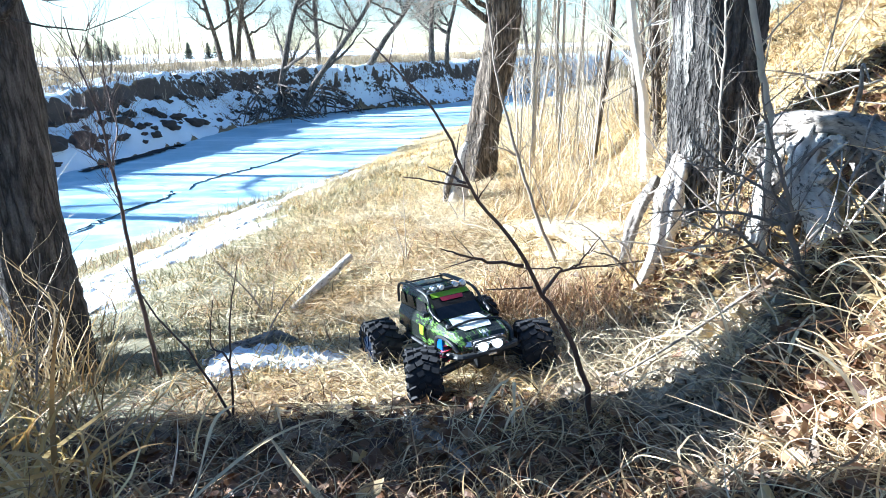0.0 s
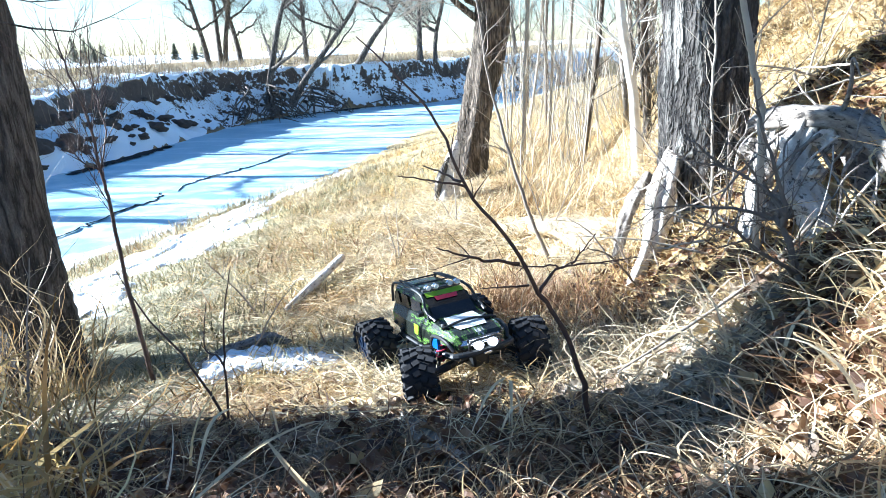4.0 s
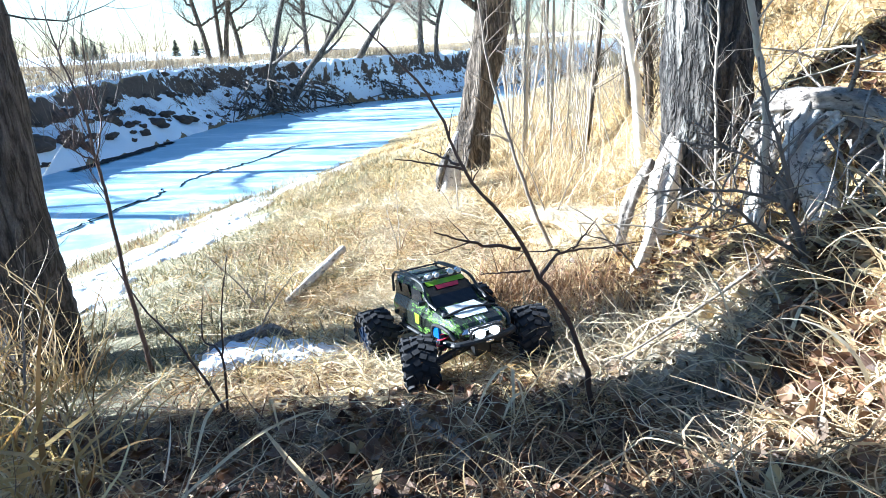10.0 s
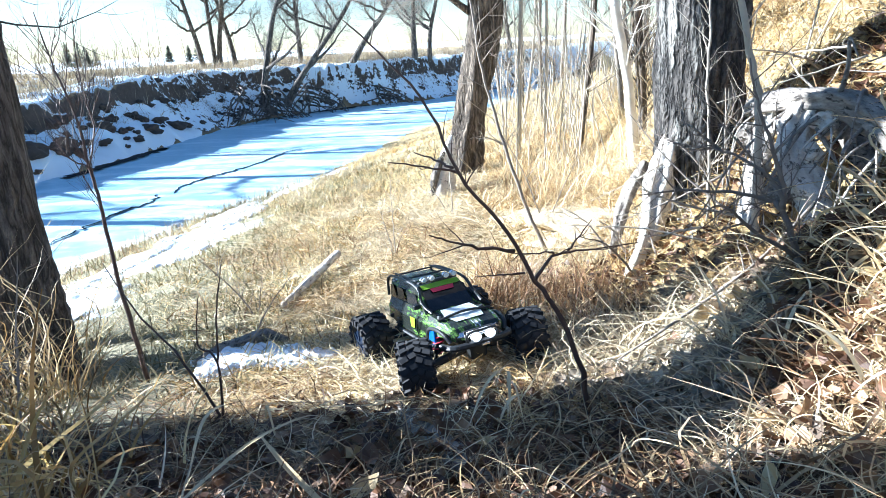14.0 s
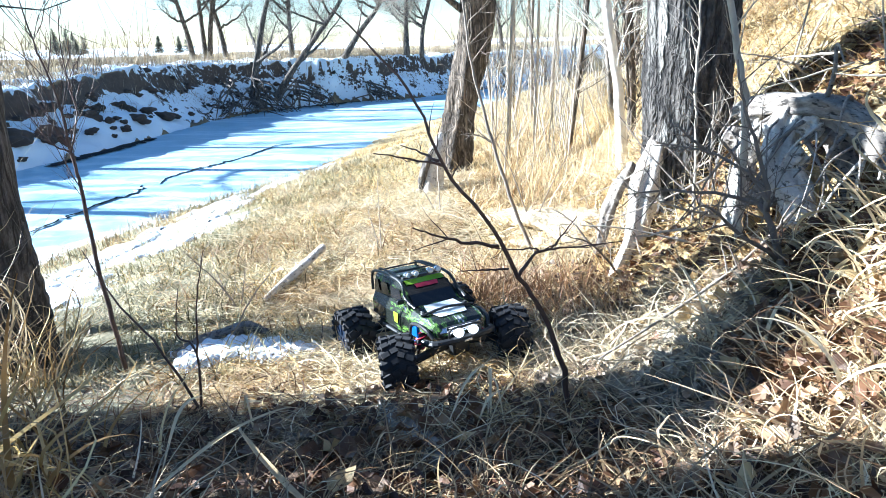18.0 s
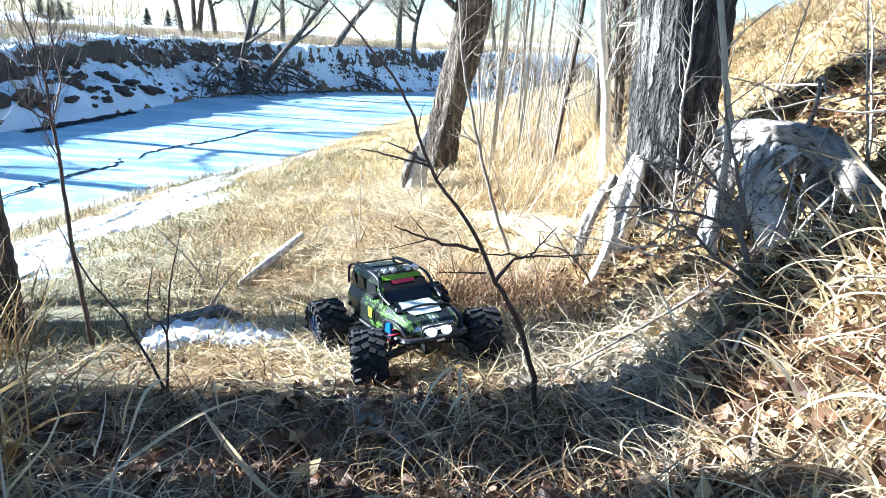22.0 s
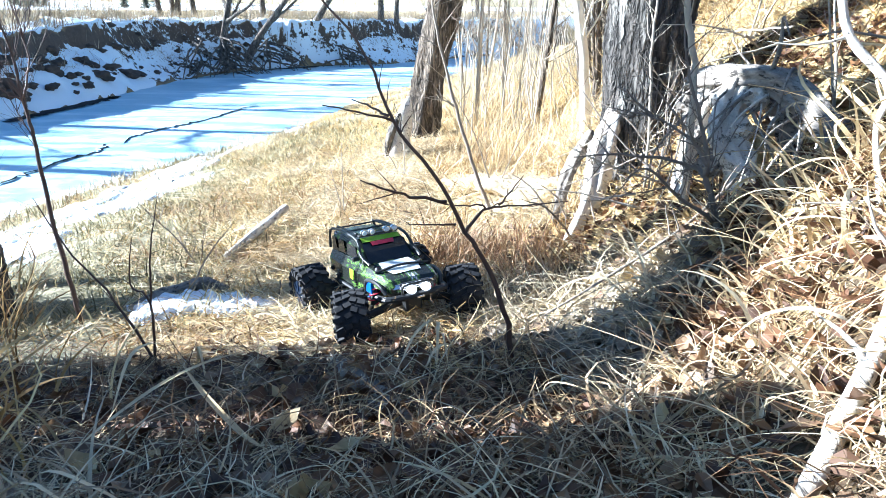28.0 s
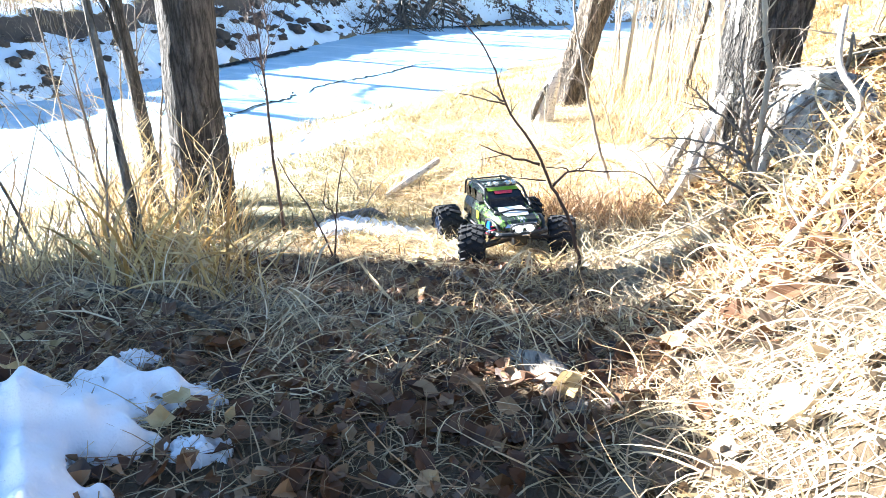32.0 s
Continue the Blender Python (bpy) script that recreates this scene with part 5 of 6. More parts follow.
        part("cage_bar", rod([(0.12, s * 0.095, 0.268), (0.06, s * 0.100, 0.295), (0.0, s * 0.090, 0.352), (-0.235, s * 0.090, 0.350), (-0.262, s * 0.094, 0.26)], 0.0055), BLACK, truck)
        part("roof_rail", rod([(-0.03, s * 0.072, 0.362), (-0.22, s * 0.072, 0.360)], 0.004), BLACK, truck)
        part("mirror", box(0.012, 0.025, 0.018, (0.055, s * 0.118, 0.285), 0.004), BLACK, truck)
        part("headlight", box(0.012, 0.034, 0.022, (0.246, s * 0.066, 0.205), 0.004, (0, -0.3, s * 0.35)), CHROME, truck, "silvery headlight")
        part("corner_lamp", disc(0.009, 0.012, (0.268, s * 0.088, 0.168), "X"), LENS, truck, "small lit corner lamp")
        part("driving_lamp", disc(0.0165, 0.018, (0.279, s * 0.026, 0.197), "X"), LENS, truck, "round lit driving lamp")
    part("bonnet_panel", quads([[(0.205, -0.05, 0.2450), (0.205, 0.05, 0.2450)], [(0.15, -0.066, 0.2545), (0.15, 0.066, 0.2545)], [(0.10, -0.056, 0.2640), (0.10, 0.056, 0.2640)]], False), WHITE, truck, "white bonnet panel")
    part("bonnet_rib", rod([(0.165, -0.098, 0.250), (0.162, 0, 0.262), (0.165, 0.098, 0.250)], 0.005), BLACK, truck)
    for s in (-0.03, 0, 0.03):
        part("roof_crossbar", rod([(-0.12 + s * 3, -0.09, 0.354), (-0.12 + s * 3, 0.09, 0.354)], 0.004), BLACK, truck)
    part("grille", box(0.012, 0.11, 0.026, (0.250, 0, 0.205), 0.003), BLACK, truck)
    for k in range(4):
        part("grille_bar", box(0.004, 0.1, 0.003, (0.2575, 0, 0.1955 + 0.0065 * k), 0), CHROME, truck)
    part("front_bumper", rod([(0.21, -0.118, 0.165), (0.262, -0.098, 0.168), (0.276, 0, 0.170), (0.262, 0.098, 0.168), (0.21, 0.118, 0.165)], 0.013), BLACK, truck, "heavy black front bumper")
    part("bull_bar", rod([(0.272, -0.055, 0.172), (0.274, -0.052, 0.212), (0.276, 0.0, 0.218), (0.274, 0.052, 0.212), (0.272, 0.055, 0.172)], 0.0045), BLACK, truck)
    part("tow_plate", box(0.006, 0.03, 0.009, (0.288, 0, 0.165), 0.002), CHROME, truck, "small silver plate")
    part("rear_bumper", rod([(-0.22, -0.11, 0.175), (-0.265, 0, 0.178), (-0.22, 0.11, 0.175)], 0.010), BLACK, truck)
    part("light_bar", box(0.018, 0.15, 0.010, (-0.014, 0, 0.355), 0.003), BLACK, truck)
    for y in (-0.058, -0.028, 0.028, 0.058):
        lamp = part("roof_lamp", disc(0.0125, 0.016, (0.0, y, 0.370), "X"), CHROME, truck, "round clear roof lamp")
        part("lens", disc(0.0105, 0.004, (0.0095, y, 0.370), "X", 16, 0.3), WHITE, lamp)
    spare = part("spare_wheel", disc(0.055, 0.04, (-0.282, 0.0, 0.24), "X", 24), TYRE, truck, "spare wheel on the tailgate")
    low = {"wheel", "axle", "gearbox", "chassis", "shock_absorber", "spring", "suspension_link", "servo", "skid_plate"}
    for ob in truck.children:
        if ob.name.split(".")[0] not in low:
            for o in (ob, *ob.children):
                o.data.transform(Matrix.Translation((0, 0, 0.122)) @ Matrix.Diagonal((0.88, 0.88, 0.74, 1)) @ Matrix.Translation((0, 0, -0.15)))
    truck.matrix_world = at @ Matrix.Scale(0.93, 4)
    return truck


TRUCK = (0.02, 1.75)


def resting(x, y, turn, lift=0.0):
    """The pose of a thing on four wheels that stands on the land at (x, y)."""
    a = radians(turn)
    f, l = Vector((math.cos(a), math.sin(a), 0)), Vector((-math.sin(a), math.cos(a), 0))
    def at(u, v):
        p = Vector((x, y, 0)) + f * u + l * v
        return Vector((p.x, p.y, height(p.x, p.y)))
    fwd = (at(0.16, 0) - at(-0.16, 0)).normalized()
    left = (at(0, 0.17) - at(0, -0.17)).normalized()
    up = fwd.cross(left).normalized()
    left = up.cross(fwd)
    m = Matrix((fwd, left, up)).transposed().to_4x4()
    m.translation = (at(0.16, 0) + at(-0.16, 0) + at(0, 0.17) + at(0, -0.17)) / 4 + up * lift
    return m


build_truck(resting(TRUCK[0], TRUCK[1], -64, -0.012) @ pose(0, 0, 0, 0, -3))


# ---- grass, leaves and straw ----
rng = np.random.default_rng(33)


def on_bench(n, x0, x1, y0, y1):
    x, y = rng.uniform(x0, x1, n), rng.uniform(y0, y1, n)
    keep = (x - near_shore(y) > 0.35)
    return np.stack([x, y], 1)[keep]


def wedge(n, y0, y1, side=0.78):
    """Points over the part of the bench that opens out before the path."""
    y = y0 + (y1 - y0) * rng.uniform(0, 1, n) ** 0.8
    x = rng.uniform(-side, side, n) * (y + 0.5)
    keep = (np.hypot(x - 0.66, (y - 3.1) * 0.8) > 0.26 * rng.uniform(0.1, 1.2, n)) & (x - near_shore(y) > 0.2) & (rng.uniform(0, 1, n) > shore_snow(x, y) * 0.86)
    return np.stack([x, y], 1)[keep]


def clear_of_truck(xy, r):
    return xy[np.hypot(xy[:, 0] - TRUCK[0], xy[:, 1] - TRUCK[1]) > r]


def stuff(ob, label, category="grass"):
    return tagged(ob, label, category, kind="stuff")


def clumped(xy, scale, seed, cut):
    return xy[waves(xy[:, 0], xy[:, 1], scale, seed) > cut]


# matted straw on the bench
xy = wedge(78000, 1.5, 6.5)
xy = xy[waves(xy[:, 0], xy[:, 1], 2.4, 8.0) + rng.normal(0, 0.35, len(xy)) > -0.35]
xy = xy[(xy[:, 0] > -0.20 * xy[:, 1] - 0.2 + rng.normal(0, 0.12, len(xy))) | (rng.uniform(0, 1, len(xy)) < 0.22)]
stuff(blades("matted_grass", xy, rng.uniform(0.04, 0.17, len(xy)) * (1.0 + 0.45 * waves(xy[:, 0], xy[:, 1], 3.0, 5.0)), 0.0045, STRAW, rng, (0.8, 1.65), 4, 1.0), "trampled mat of golden dry grass")
xy = wedge(46000, 5.5, 22)
xy = xy[waves(xy[:, 0], xy[:, 1], 1.6, 3.0) + rng.normal(0, 0.35, len(xy)) > -0.3]
stuff(blades("bench_grass", xy, rng.uniform(0.05, 0.2, len(xy)), 0.010, STRAW, rng, (0.6, 1.6), 2, 0.8), "dry golden grass along the river bench")
xy = clumped(wedge(24000, 2.2, 9, 0.7), 1.3, 2.0, 0.4)
stuff(blades("standing_grass", xy, rng.uniform(0.08, 0.24, len(xy)), 0.003, STRAW, rng, (0.0, 1.1), 5, 1.5), "thin standing stalks of dry grass")
xy = clumped(wedge(16000, 2.5, 8, 0.8), 0.9, 6.0, 0.25)
stuff(blades("russet_weeds", xy, rng.uniform(0.06, 0.16, len(xy)), 0.006, STRAW_RED, rng, (0.2, 1.4), 3, 0.9), "russet dead weeds among the grass")
y = rng.uniform(4.5, 12.5, 2400)
xy = np.stack([near_shore(y) + rng.uniform(0.9, 1.6, 2400), y], 1)
stuff(blades("shore_fringe", xy, rng.uniform(0.06, 0.2, 2400), 0.008, STRAW_OLIVE, rng, (0.1, 1.2), 2, 0.8), "thin fringe of dead grass at the ice edge")
y = rng.uniform(1.7, 7.5, 34000)
xy = np.stack([near_shore(y) + 4.35 - 0.3 * (y - 4) + rng.normal(0, 0.66, 34000), y], 1)
xy = clumped(xy, 3.6, 2.0, -0.45)
xy = xy[rng.uniform(0, 1, len(xy)) > shore_snow(xy[:, 0], xy[:, 1])]
stuff(blades("grey_weeds", xy, rng.uniform(0.03, 0.10, len(xy)), 0.0055, STRAW_OLIVE, rng, (0.2, 1.5), 3, 1.3), "low grey-green dead weeds beside the snow")
y = rng.uniform(2.8, 10.5, 6000)
xy = np.stack([near_shore(y) + 2.75 - 0.14 * (y - 4.2) + rng.normal(0, 0.7, 6000), y], 1)
xy = clumped(xy, 2.6, 7.0, 0.1)
stuff(blades("snow_weeds", xy, rng.uniform(0.04, 0.14, len(xy)), 0.006, STRAW_OLIVE, rng, (0.2, 1.5), 3, 1.2), "dead grey-green grass poking through thin snow")
# long straw laid flat along the trodden path, bright strands over gaps painted dark as shade
def laid(n, y0, y1, half):
    y = rng.uniform(y0, y1, n)
    x = -0.10 + 0.02 * y + rng.normal(0, half, n) * (0.5 + 0.3 * y)
    return np.stack([x, y], 1)[(np.hypot(x - 0.66, (y - 3.1) * 0.8) > 0.16) & (x > -0.42 * y - 0.1) & (np.hypot(x + 0.6, (y - 1.95) * 1.4) > 0.22)]


xy = clumped(laid(17000, 1.45, 4.8, 0.38), 3.4, 1.0, -0.35)
stuff(blades("laid_straw", xy, rng.uniform(0.09, 0.28, len(xy)), 0.0046, STRAW_PALE, rng, (1.2, 1.6), 5, 0.5, z_off=0.012, heading=rng.normal(0.2, 0.9, len(xy)) + np.pi * rng.integers(0, 2, len(xy))), "long bleached straw trodden flat on the path")
xy = clumped(laid(9000, 1.45, 4.0, 0.40), 2.7, 5.0, -0.2)
stuff(blades("curled_straw", xy, rng.uniform(0.06, 0.20, len(xy)), 0.0036, STRAW_GOLD, rng, (0.6, 1.5), 6, 1.6), "curled golden straw standing out of the trodden grass")
# Dark blades paint the shadowed gaps in the trodden straw.
xy = clumped(laid(5000, 1.45, 4.0, 0.42), 3.9, 3.0, 0.15)
stuff(blades("rotted_straw", xy, rng.uniform(0.05, 0.16, len(xy)), 0.005, STRAW_BROWN, rng, (0.9, 1.6), 4, 0.9, z_off=0.01), "dark straw painting the shaded gaps between the bleached blades")
# tall dry thicket grass below the big tree and behind
n = 5200
y = rng.uniform(3.4, 13, n)
xy = np.stack([y * rng.uniform(0.10, 0.42, n), y], 1)
xy = clumped(xy, 1.1, 3.0, -0.15)
stuff(blades("tall_grass", xy, rng.uniform(0.15, 0.48, len(xy)), 0.005, STRAW_PALE, rng, (0.0, 0.8), 4, 0.9), "tall pale dry grass in the thicket")
n = 9000
y = rng.uniform(3.0, 12, n)
xy = np.stack([y * rng.uniform(0.06, 0.45, n), y], 1)
xy = xy[np.hypot(xy[:, 0] - 0.66, (xy[:, 1] - 3.1) * 0.8) > 0.20]
stuff(blades("thicket_litter", xy, rng.uniform(0.08, 0.25, len(xy)), 0.007, STRAW_PALE, rng, (0.7, 1.6), 3, 0.7), "pale fallen grass under the thicket")

# foreground: lying straw over leaf litter
def near(n, x0=-2.3, x1=1.6, y0=-0.5, y1=1.75):
    return np.stack([rng.uniform(x0, x1, n), rng.uniform(y0, y1, n)], 1)


xy = near(9500)
stuff(blades("fallen_straw", xy, rng.uniform(0.06, 0.24, len(xy)), 0.0032, STRAW_BROWN, rng, (1.15, 1.65), 4, 0.4), "weathered straw lying over dead leaves")
xy = clear_of_truck(clumped(near(4800, x1=0.35, y0=0.45), 2.6, 1.5, -0.1), 0.4)
stuff(blades("loose_straw", xy, rng.uniform(0.08, 0.25, len(xy)), 0.0026, STRAW_GREY, rng, (0.6, 1.5), 7, 1.5), "loose arching straw and grass stems")
xy = clear_of_truck(clumped(near(1500, y0=0.45), 3.1, 4.5, 0.25), 0.4)
stuff(blades("bleached_straw", xy, rng.uniform(0.10, 0.30, len(xy)), 0.0042, STRAW_PALE, rng, (0.7, 1.5), 5, 1.1), "bleached curling straw")
xy = clear_of_truck(clumped(near(3600, 0.1, 1.1, 1.2, 2.4), 3.0, 2.5, -0.2), 0.36)
stuff(blades("bank_straw", xy, rng.uniform(0.05, 0.18, len(xy)), 0.0034, STRAW, rng, (0.7, 1.6), 6, 1.5), "tangled dry grass at the foot of the bank")
xy = near(2800, -1.3, 0.5, -0.5, 0.9)
stuff(blades("scattered_straw", xy, rng.uniform(0.08, 0.26, len(xy)), 0.0026, STRAW_GREY, rng, (0.9, 1.6), 7, 1.7), "scattered brown straw on leaf litter")
xy = clear_of_truck(clumped(near(5200, -1.4, 1.1, 0.1, 1.5), 4.3, 6.5, -0.05), 0.4)
stuff(blades("pale_straw", xy, rng.uniform(0.06, 0.24, len(xy)), 0.0028, STRAW_PALE, rng, (0.8, 1.6), 7, 1.4, z_off=0.012), "thin pale straw strewn over dark leaf litter")
xy = clear_of_truck(near(5200, -1.6, 0.8, 0.2, 1.6), 0.36)
stuff(blades("rusty_straw", xy, rng.uniform(0.05, 0.18, len(xy)), 0.0028, STRAW_BROWN, rng, (0.8, 1.6), 5, 1.2, z_off=0.008), "rusty brown straw tangled over the litter")
# right bank
xy = np.stack([rng.uniform(0.36, 1.5, 9500), rng.uniform(-0.5, 0.95, 9500)], 1)
xy = clumped(xy, 4.5, 2.2, -0.15)
xy = xy[np.abs((xy[:, 0] - 0.33) * 0.66 - (xy[:, 1] - 0.40) * 0.75) > 0.03]
stuff(blades("bank_tufts", xy, rng.uniform(0.07, 0.20, len(xy)), 0.0027, STRAW_PALE, rng, (0.6, 1.5), 9, 3.0), "bleached tangled grass on the bank")
xy = np.stack([rng.uniform(0.5, 2.6, 15000), rng.uniform(0.2, 4.2, 15000)], 1)
xy = xy[np.hypot(xy[:, 0] - 1.06, (xy[:, 1] - 1.66) * 0.85) > 0.30]
xy = xy[(xy[:, 1] > 2.3) | (rng.uniform(0, 1, len(xy)) < np.where(xy[:, 0] > 1.1, 0.35, 0.15))]
stuff(blades("bank_grass", xy, rng.uniform(0.06, 0.24, len(xy)), 0.0042, STRAW_GREY, rng, (0.4, 1.6), 4, 1.1), "dry grass hanging down the steep bank")


def clump(name, cx, cy, n, spread_, length, width, mat, label, lean=(0.05, 0.7), droop=1.6, segments=7, toward=None):
    xy = np.stack([rng.normal(cx, spread_, n), rng.normal(cy, spread_, n)], 1)
    ob = blades(name, xy, rng.uniform(length * 0.55, length * 1.15, n), width, mat, rng, lean, segments, droop, heading=None if toward is None else rng.normal(toward, 0.45, n))
    return tagged(ob, label, "grass clump", kind="stuff")


for x, y, n, s, L in ((-1.12, 1.45, 120, 0.12, 0.45), (-1.3, 1.95, 150, 0.10, 0.5), (-1.5, 1.95, 150, 0.12, 0.6), (-1.15, 1.1, 160, 0.14, 0.38), (-0.85, 1.05, 120, 0.12, 0.30), (-1.6, 1.3, 130, 0.2, 0.5), (-1.9, 1.5, 130, 0.2, 0.6), (-2.1, 1.0, 130, 0.25, 0.5), (-1.5, 0.8, 110, 0.2, 0.36)):
    clump("grass_clump", x, y, int(n * 0.5), s, L * 0.8, 0.006, STRAW, "long arching yellow-brown grass at the foot of a tree")
for x, y, n, s, L in ((0.74, 1.08, 30, 0.05, 0.30), (0.84, 1.2, 26, 0.05, 0.26), (0.82, 0.98, 34, 0.06, 0.34), (0.72, 0.78, 36, 0.06, 0.32), (0.95, 1.0, 40, 0.1, 0.34), (0.64, 0.6, 36, 0.08, 0.28), (0.68, 0.95, 24, 0.04, 0.26), (1.2, 0.9, 80, 0.14, 0.42), (0.62, 1.32, 30, 0.05, 0.34), (0.52, 0.76, 22, 0.04, 0.26), (0.50, 0.63, 18, 0.04, 0.24), (0.7, 0.86, 30, 0.05, 0.34), (0.45, 0.92, 16, 0.05, 0.26)):
    clump("grass_clump", x, y, int(n * 1.2), s, L * 0.72, 0.0072 if x > 0.6 else 0.005, STRAW_PALE, "bleached arching grass tuft on the bank", (0.2, 1.0), 2.6, 10)
for x, y, n, s, L in ((-0.82, 1.12, 34, 0.06, 0.46), (-0.72, 0.95, 24, 0.06, 0.40), (-0.92, 0.95, 34, 0.07, 0.46), (-0.62, 0.78, 16, 0.05, 0.32)):
    clump("grass_clump", x, y, n, s, L, 0.0105, STRAW_GOLD, "long golden arching grass in the shade of a tree", (0.05, 0.6), 2.1, 9)
for x, y, n, s, L in ((-1.75, 2.0, 90, 0.10, 0.92), (-1.95, 2.3, 90, 0.12, 1.1), (-2.2, 2.6, 80, 0.14, 1.2), (-1.62, 1.62, 60, 0.10, 0.75), (-2.45, 2.2, 90, 0.16, 1.1), (-1.35, 1.98, 40, 0.06, 0.7)):
    clump("grass_clump", x, y, int(n * 0.6), s, L * 0.95, 0.0065, STRAW_PALE, "tall bleached plume grass beside the dark tree", (0.0, 0.4), 2.2, 11)
for x, y, n, s, L in ((0.28, 2.25, 260, 0.09, 0.22), (0.42, 2.1, 200, 0.08, 0.2), (0.18, 2.05, 160, 0.08, 0.18), (0.48, 1.85, 150, 0.07, 0.2)):
    clump("grass_clump", x, y, n, s, L, 0.005, STRAW_RED, "russet dry grass tuft at the foot of the bank", (0.0, 0.8), 1.2)
for x, y, n, s, L in ((0.42, 1.5, 90, 0.08, 0.24), (0.55, 1.62, 90, 0.08, 0.24), (0.3, 1.75, 100, 0.1, 0.22), (-0.35, 0.62, 40, 0.06, 0.26), (0.3, 0.72, 60, 0.08, 0.25), (-0.7, 0.75, 60, 0.1, 0.28), (0.1, 0.6, 34, 0.06, 0.2)):
    clump("grass_clump", x, y, n, s, L, 0.005, STRAW_GREY, "loose tuft of bleached curling grass blades", (0.2, 1.1), 1.8)


for x, y, n, s, L in ((0.93, 1.06, 20, 0.05, 0.30), (1.02, 1.12, 22, 0.06, 0.34), (0.86, 0.94, 16, 0.05, 0.28), (1.04, 0.94, 22, 0.06, 0.34), (0.98, 1.24, 18, 0.05, 0.32), (0.80, 1.10, 12, 0.04, 0.22)):
    clump("grass_clump", x, y, n, s, L, 0.0085, STRAW_PALE, "broad bleached blades hanging down over the bank", (0.3, 0.9), 2.4, 10, -2.5)
for x, y, n, s, L in ((-2.1, 2.75, 60, 0.12, 0.9), (-2.35, 3.0, 60, 0.14, 1.0), (-1.95, 2.05, 50, 0.10, 0.7), (-2.3, 1.9, 60, 0.14, 0.8), (-1.7, 1.5, 50, 0.12, 0.5)):
    clump("grass_clump", x, y, n, s, L, 0.0065, STRAW_PALE, "pale drooping grass among bare stems", (0.0, 0.5), 2.3, 10)

# single long straws that cross the foreground
def straw_blade(points, w, label):
    p = smooth_path([(x, y, z, w) for x, y, z in points], 14)
    d = np.gradient(p[:, :3], axis=0)
    side = np.cross(d, (0.2, 0.3, 1.0))
    side /= np.linalg.norm(side, axis=1)[:, None]
    t = np.sin(np.linspace(0.25, np.pi - 0.12, 14))
    a, b = p[:, :3] + side * (w * t)[:, None], p[:, :3] - side * (w * t)[:, None]
    m = p[:, :3] - np.array((0, 0, 1)) * (w * 0.5 * t)[:, None]
    co = [tuple(q) for q in a] + [tuple(q) for q in m] + [tuple(q) for q in b]
    f = [(i, i + 1, 15 + i, 14 + i) for i in range(13)] + [(14 + i, 15 + i, 29 + i, 28 + i) for i in range(13)]
    return tagged(new("straw_blade", mesh_of("straw_blade", co, f, STRAW_PALE)), label, "dry blade")


# Both take the pale straw tone in place of sunlight on them.
straw_blade([(-0.46, 0.80, 1.56), (-0.39, 0.88, 1.60), (-0.33, 1.0, 1.60), (-0.26, 1.10, 1.58), (-0.22, 1.1, 1.57)], 0.0042, "long straw bent over the leaf litter, paled to look sunlit")
straw_blade([(-0.34, 1.06, 1.57), (-0.28, 0.98, 1.56), (-0.2, 0.88, 1.555), (-0.15, 0.83, 1.56)], 0.0075, "broad grass blade lying on leaf litter, paled to look sunlit")
rng2 = np.random.default_rng(91)
for k in range(26):
    x, y = rng2.uniform(-1.0, 1.0), rng2.uniform(0.45, 1.5)
    a, L = rng2.uniform(0, 6.28), rng2.uniform(0.12, 0.3)
    z = height(x, y)
    pts = [(x + math.cos(a) * L * s, y + math.sin(a) * L * s, max(height(x + math.cos(a) * L * s, y + math.sin(a) * L * s) + 0.012, z + 0.03 + rng2.uniform(0, 0.09) * math.sin(3.1 * s))) for s in (0, 0.35, 0.7, 1.0)]
    straw_blade(pts, rng2.uniform(0.002, 0.0045), "broad bleached blade of fallen grass")


# fallen leaves
def leaf_shape(seed, size):
    r = np.random.default_rng(seed)
    out = [(x * r.uniform(0.7, 1.1), y * r.uniform(0.85, 1.15)) for x, y in ((0, -0.5), (0.28, -0.32), (0.42, 0.0), (0.26, 0.3), (0, 0.55), (-0.26, 0.3), (-0.42, 0.0), (-0.28, -0.32))]
    c1, c2 = r.uniform(0.5, 1.9), r.uniform(-0.8, 1.4)
    co = [(x * size, y * size, size * (c1 * x * x * 1.6 + c2 * y * y * 0.8) + r.normal(0, 0.02) * size) for x, y in out] + [(0, 0.02 * size, 0)]
    co.append((0, -0.9 * size, 0.1 * size))
    f = [(i, (i + 1) % 8, 8) for i in range(8)] + [(0, 8, 9)]
    return np.array(co), f


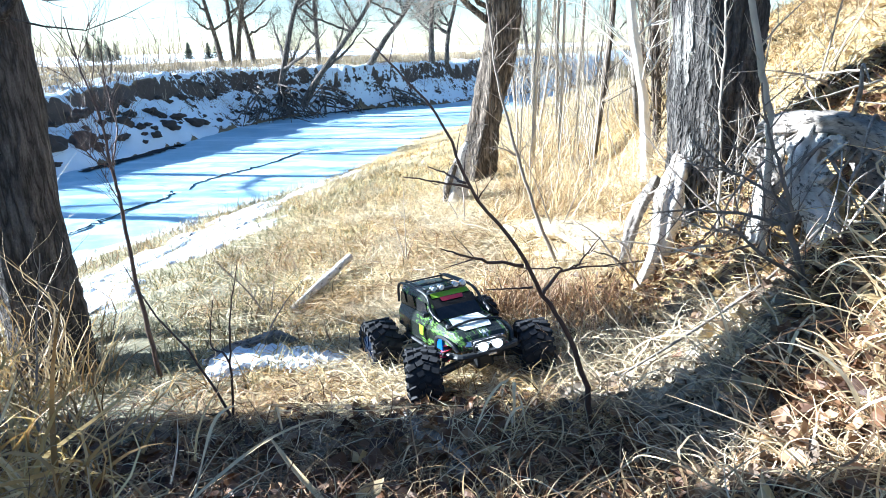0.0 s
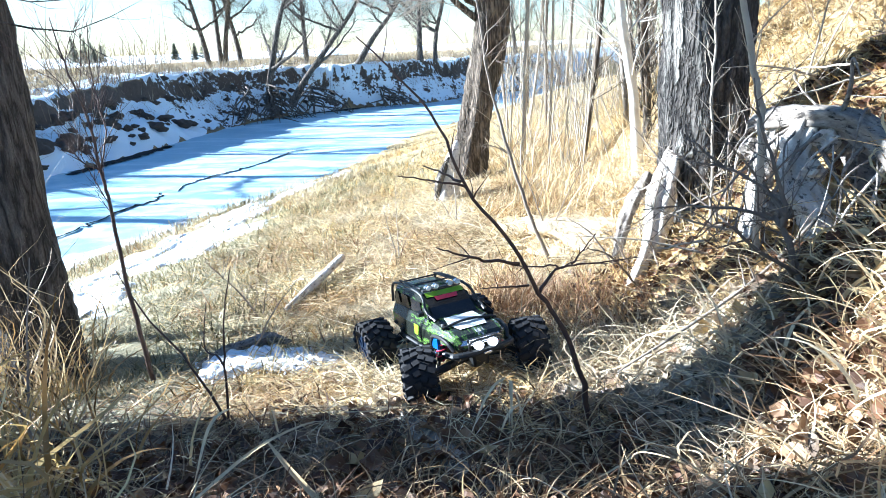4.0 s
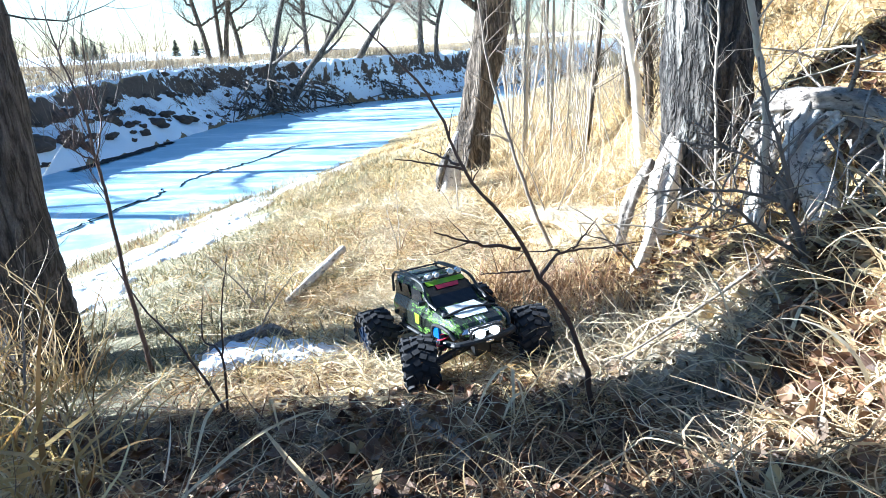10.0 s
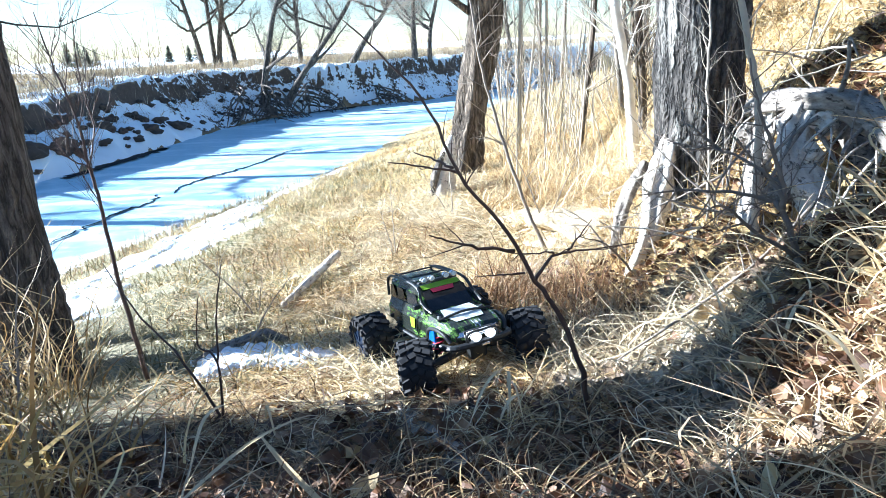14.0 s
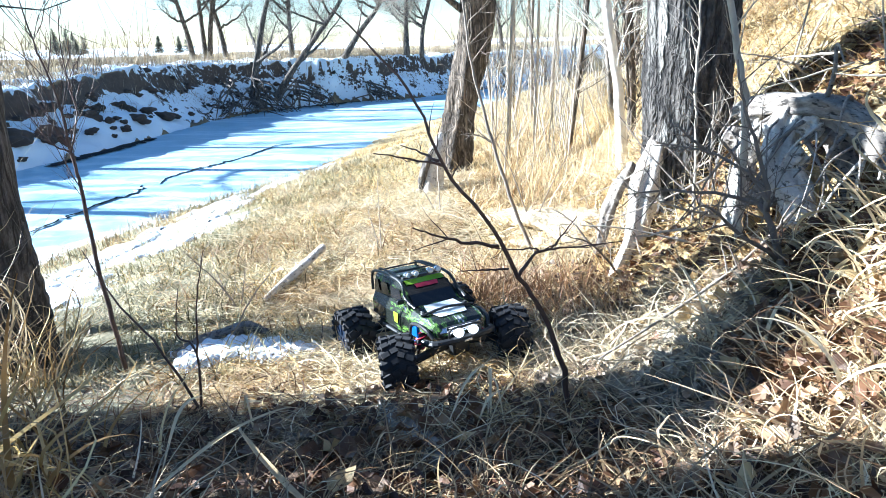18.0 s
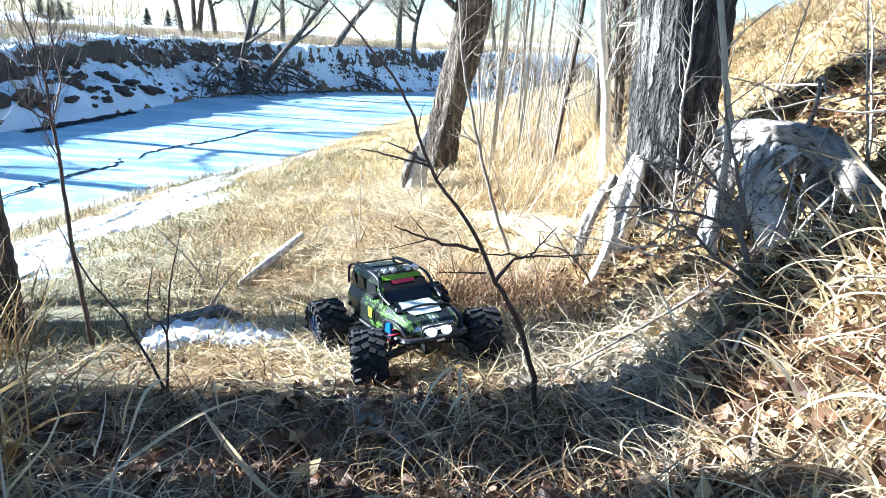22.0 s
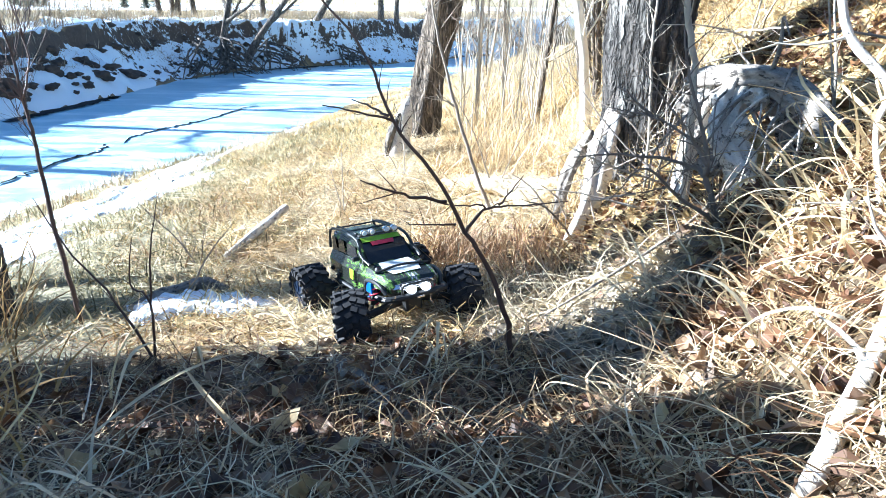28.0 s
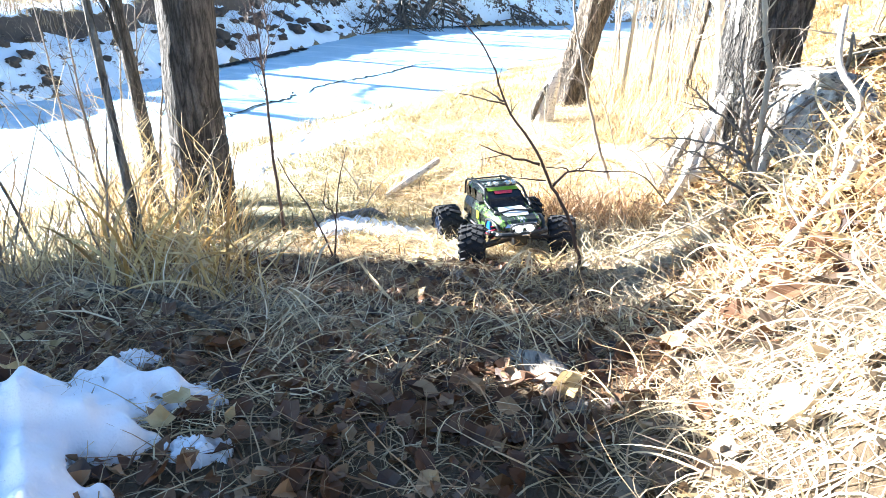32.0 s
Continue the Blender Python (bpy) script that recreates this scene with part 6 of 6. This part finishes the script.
def leaf_mesh(n, xy, mat, name, lo, hi):
    co, f = [], []
    for k, (x, y) in enumerate(xy):
        c, ff = leaf_shape(k % 40, rng.uniform(lo, hi) * 0.85)
        m = np.array(Euler((rng.normal(0, 0.45), rng.normal(0, 0.45), rng.uniform(0, 6.28))).to_matrix())
        c = c @ m.T + np.array((x, y, height(x, y) + rng.uniform(0.004, 0.028)))
        i = len(co)
        co += [tuple(q) for q in c]
        f += [tuple(a + i for a in q) for q in ff]
    return mesh_of(name, co, f, mat, False)


xy = np.concatenate([near(6600, -1.8, 1.2, -0.6, 1.5), np.stack([rng.uniform(0.35, 1.7, 3600), rng.uniform(0.3, 2.5, 3600)], 1)])
xy = xy[(xy[:, 0] < 0.36) | (xy[:, 1] > 0.75) | (rng.uniform(0, 1, len(xy)) < 0.4)]
tagged(new("leaf_litter", leaf_mesh(len(xy), xy, LEAF, "leaf_litter", 0.022, 0.054)), "brown dead leaves covering the ground", "leaf litter", kind="stuff")
xy = np.stack([rng.uniform(0.7, 2.6, 2600), rng.uniform(0.5, 4.0, 2600)], 1)
tagged(new("yellow_leaf_litter", leaf_mesh(len(xy), xy, LEAF_YELLOW, "yellow_leaf_litter", 0.025, 0.055)), "yellowed fallen leaves caught on the bank", "leaf litter", kind="stuff")
shapes = []
for k in range(10):
    c, f = leaf_shape(k + 50, 0.048)
    shapes.append(mesh_of("leaf", [tuple(q) for q in c], f, LEAF if k % 4 else LEAF_YELLOW, False))
litter = thing("dead_leaves", "large curled brown cottonwood leaves lying on the ground", "leaves")
for k in range(240):
    x, y = (rng.uniform(-1.2, 0.8), rng.uniform(0.1, 1.2)) if k % 3 else (rng.uniform(0.5, 1.1), rng.uniform(0.6, 1.7))
    ob = new("leaf", shapes[k % 10])
    ob.parent = litter
    ob.location = (x, y, height(x, y) + rng.uniform(0.012, 0.035))
    ob.rotation_euler = (rng.normal(0, 0.5), rng.normal(0, 0.5), rng.uniform(0, 6.28))
    s = rng.uniform(0.7, 1.25)
    ob.scale = (s, s, s)
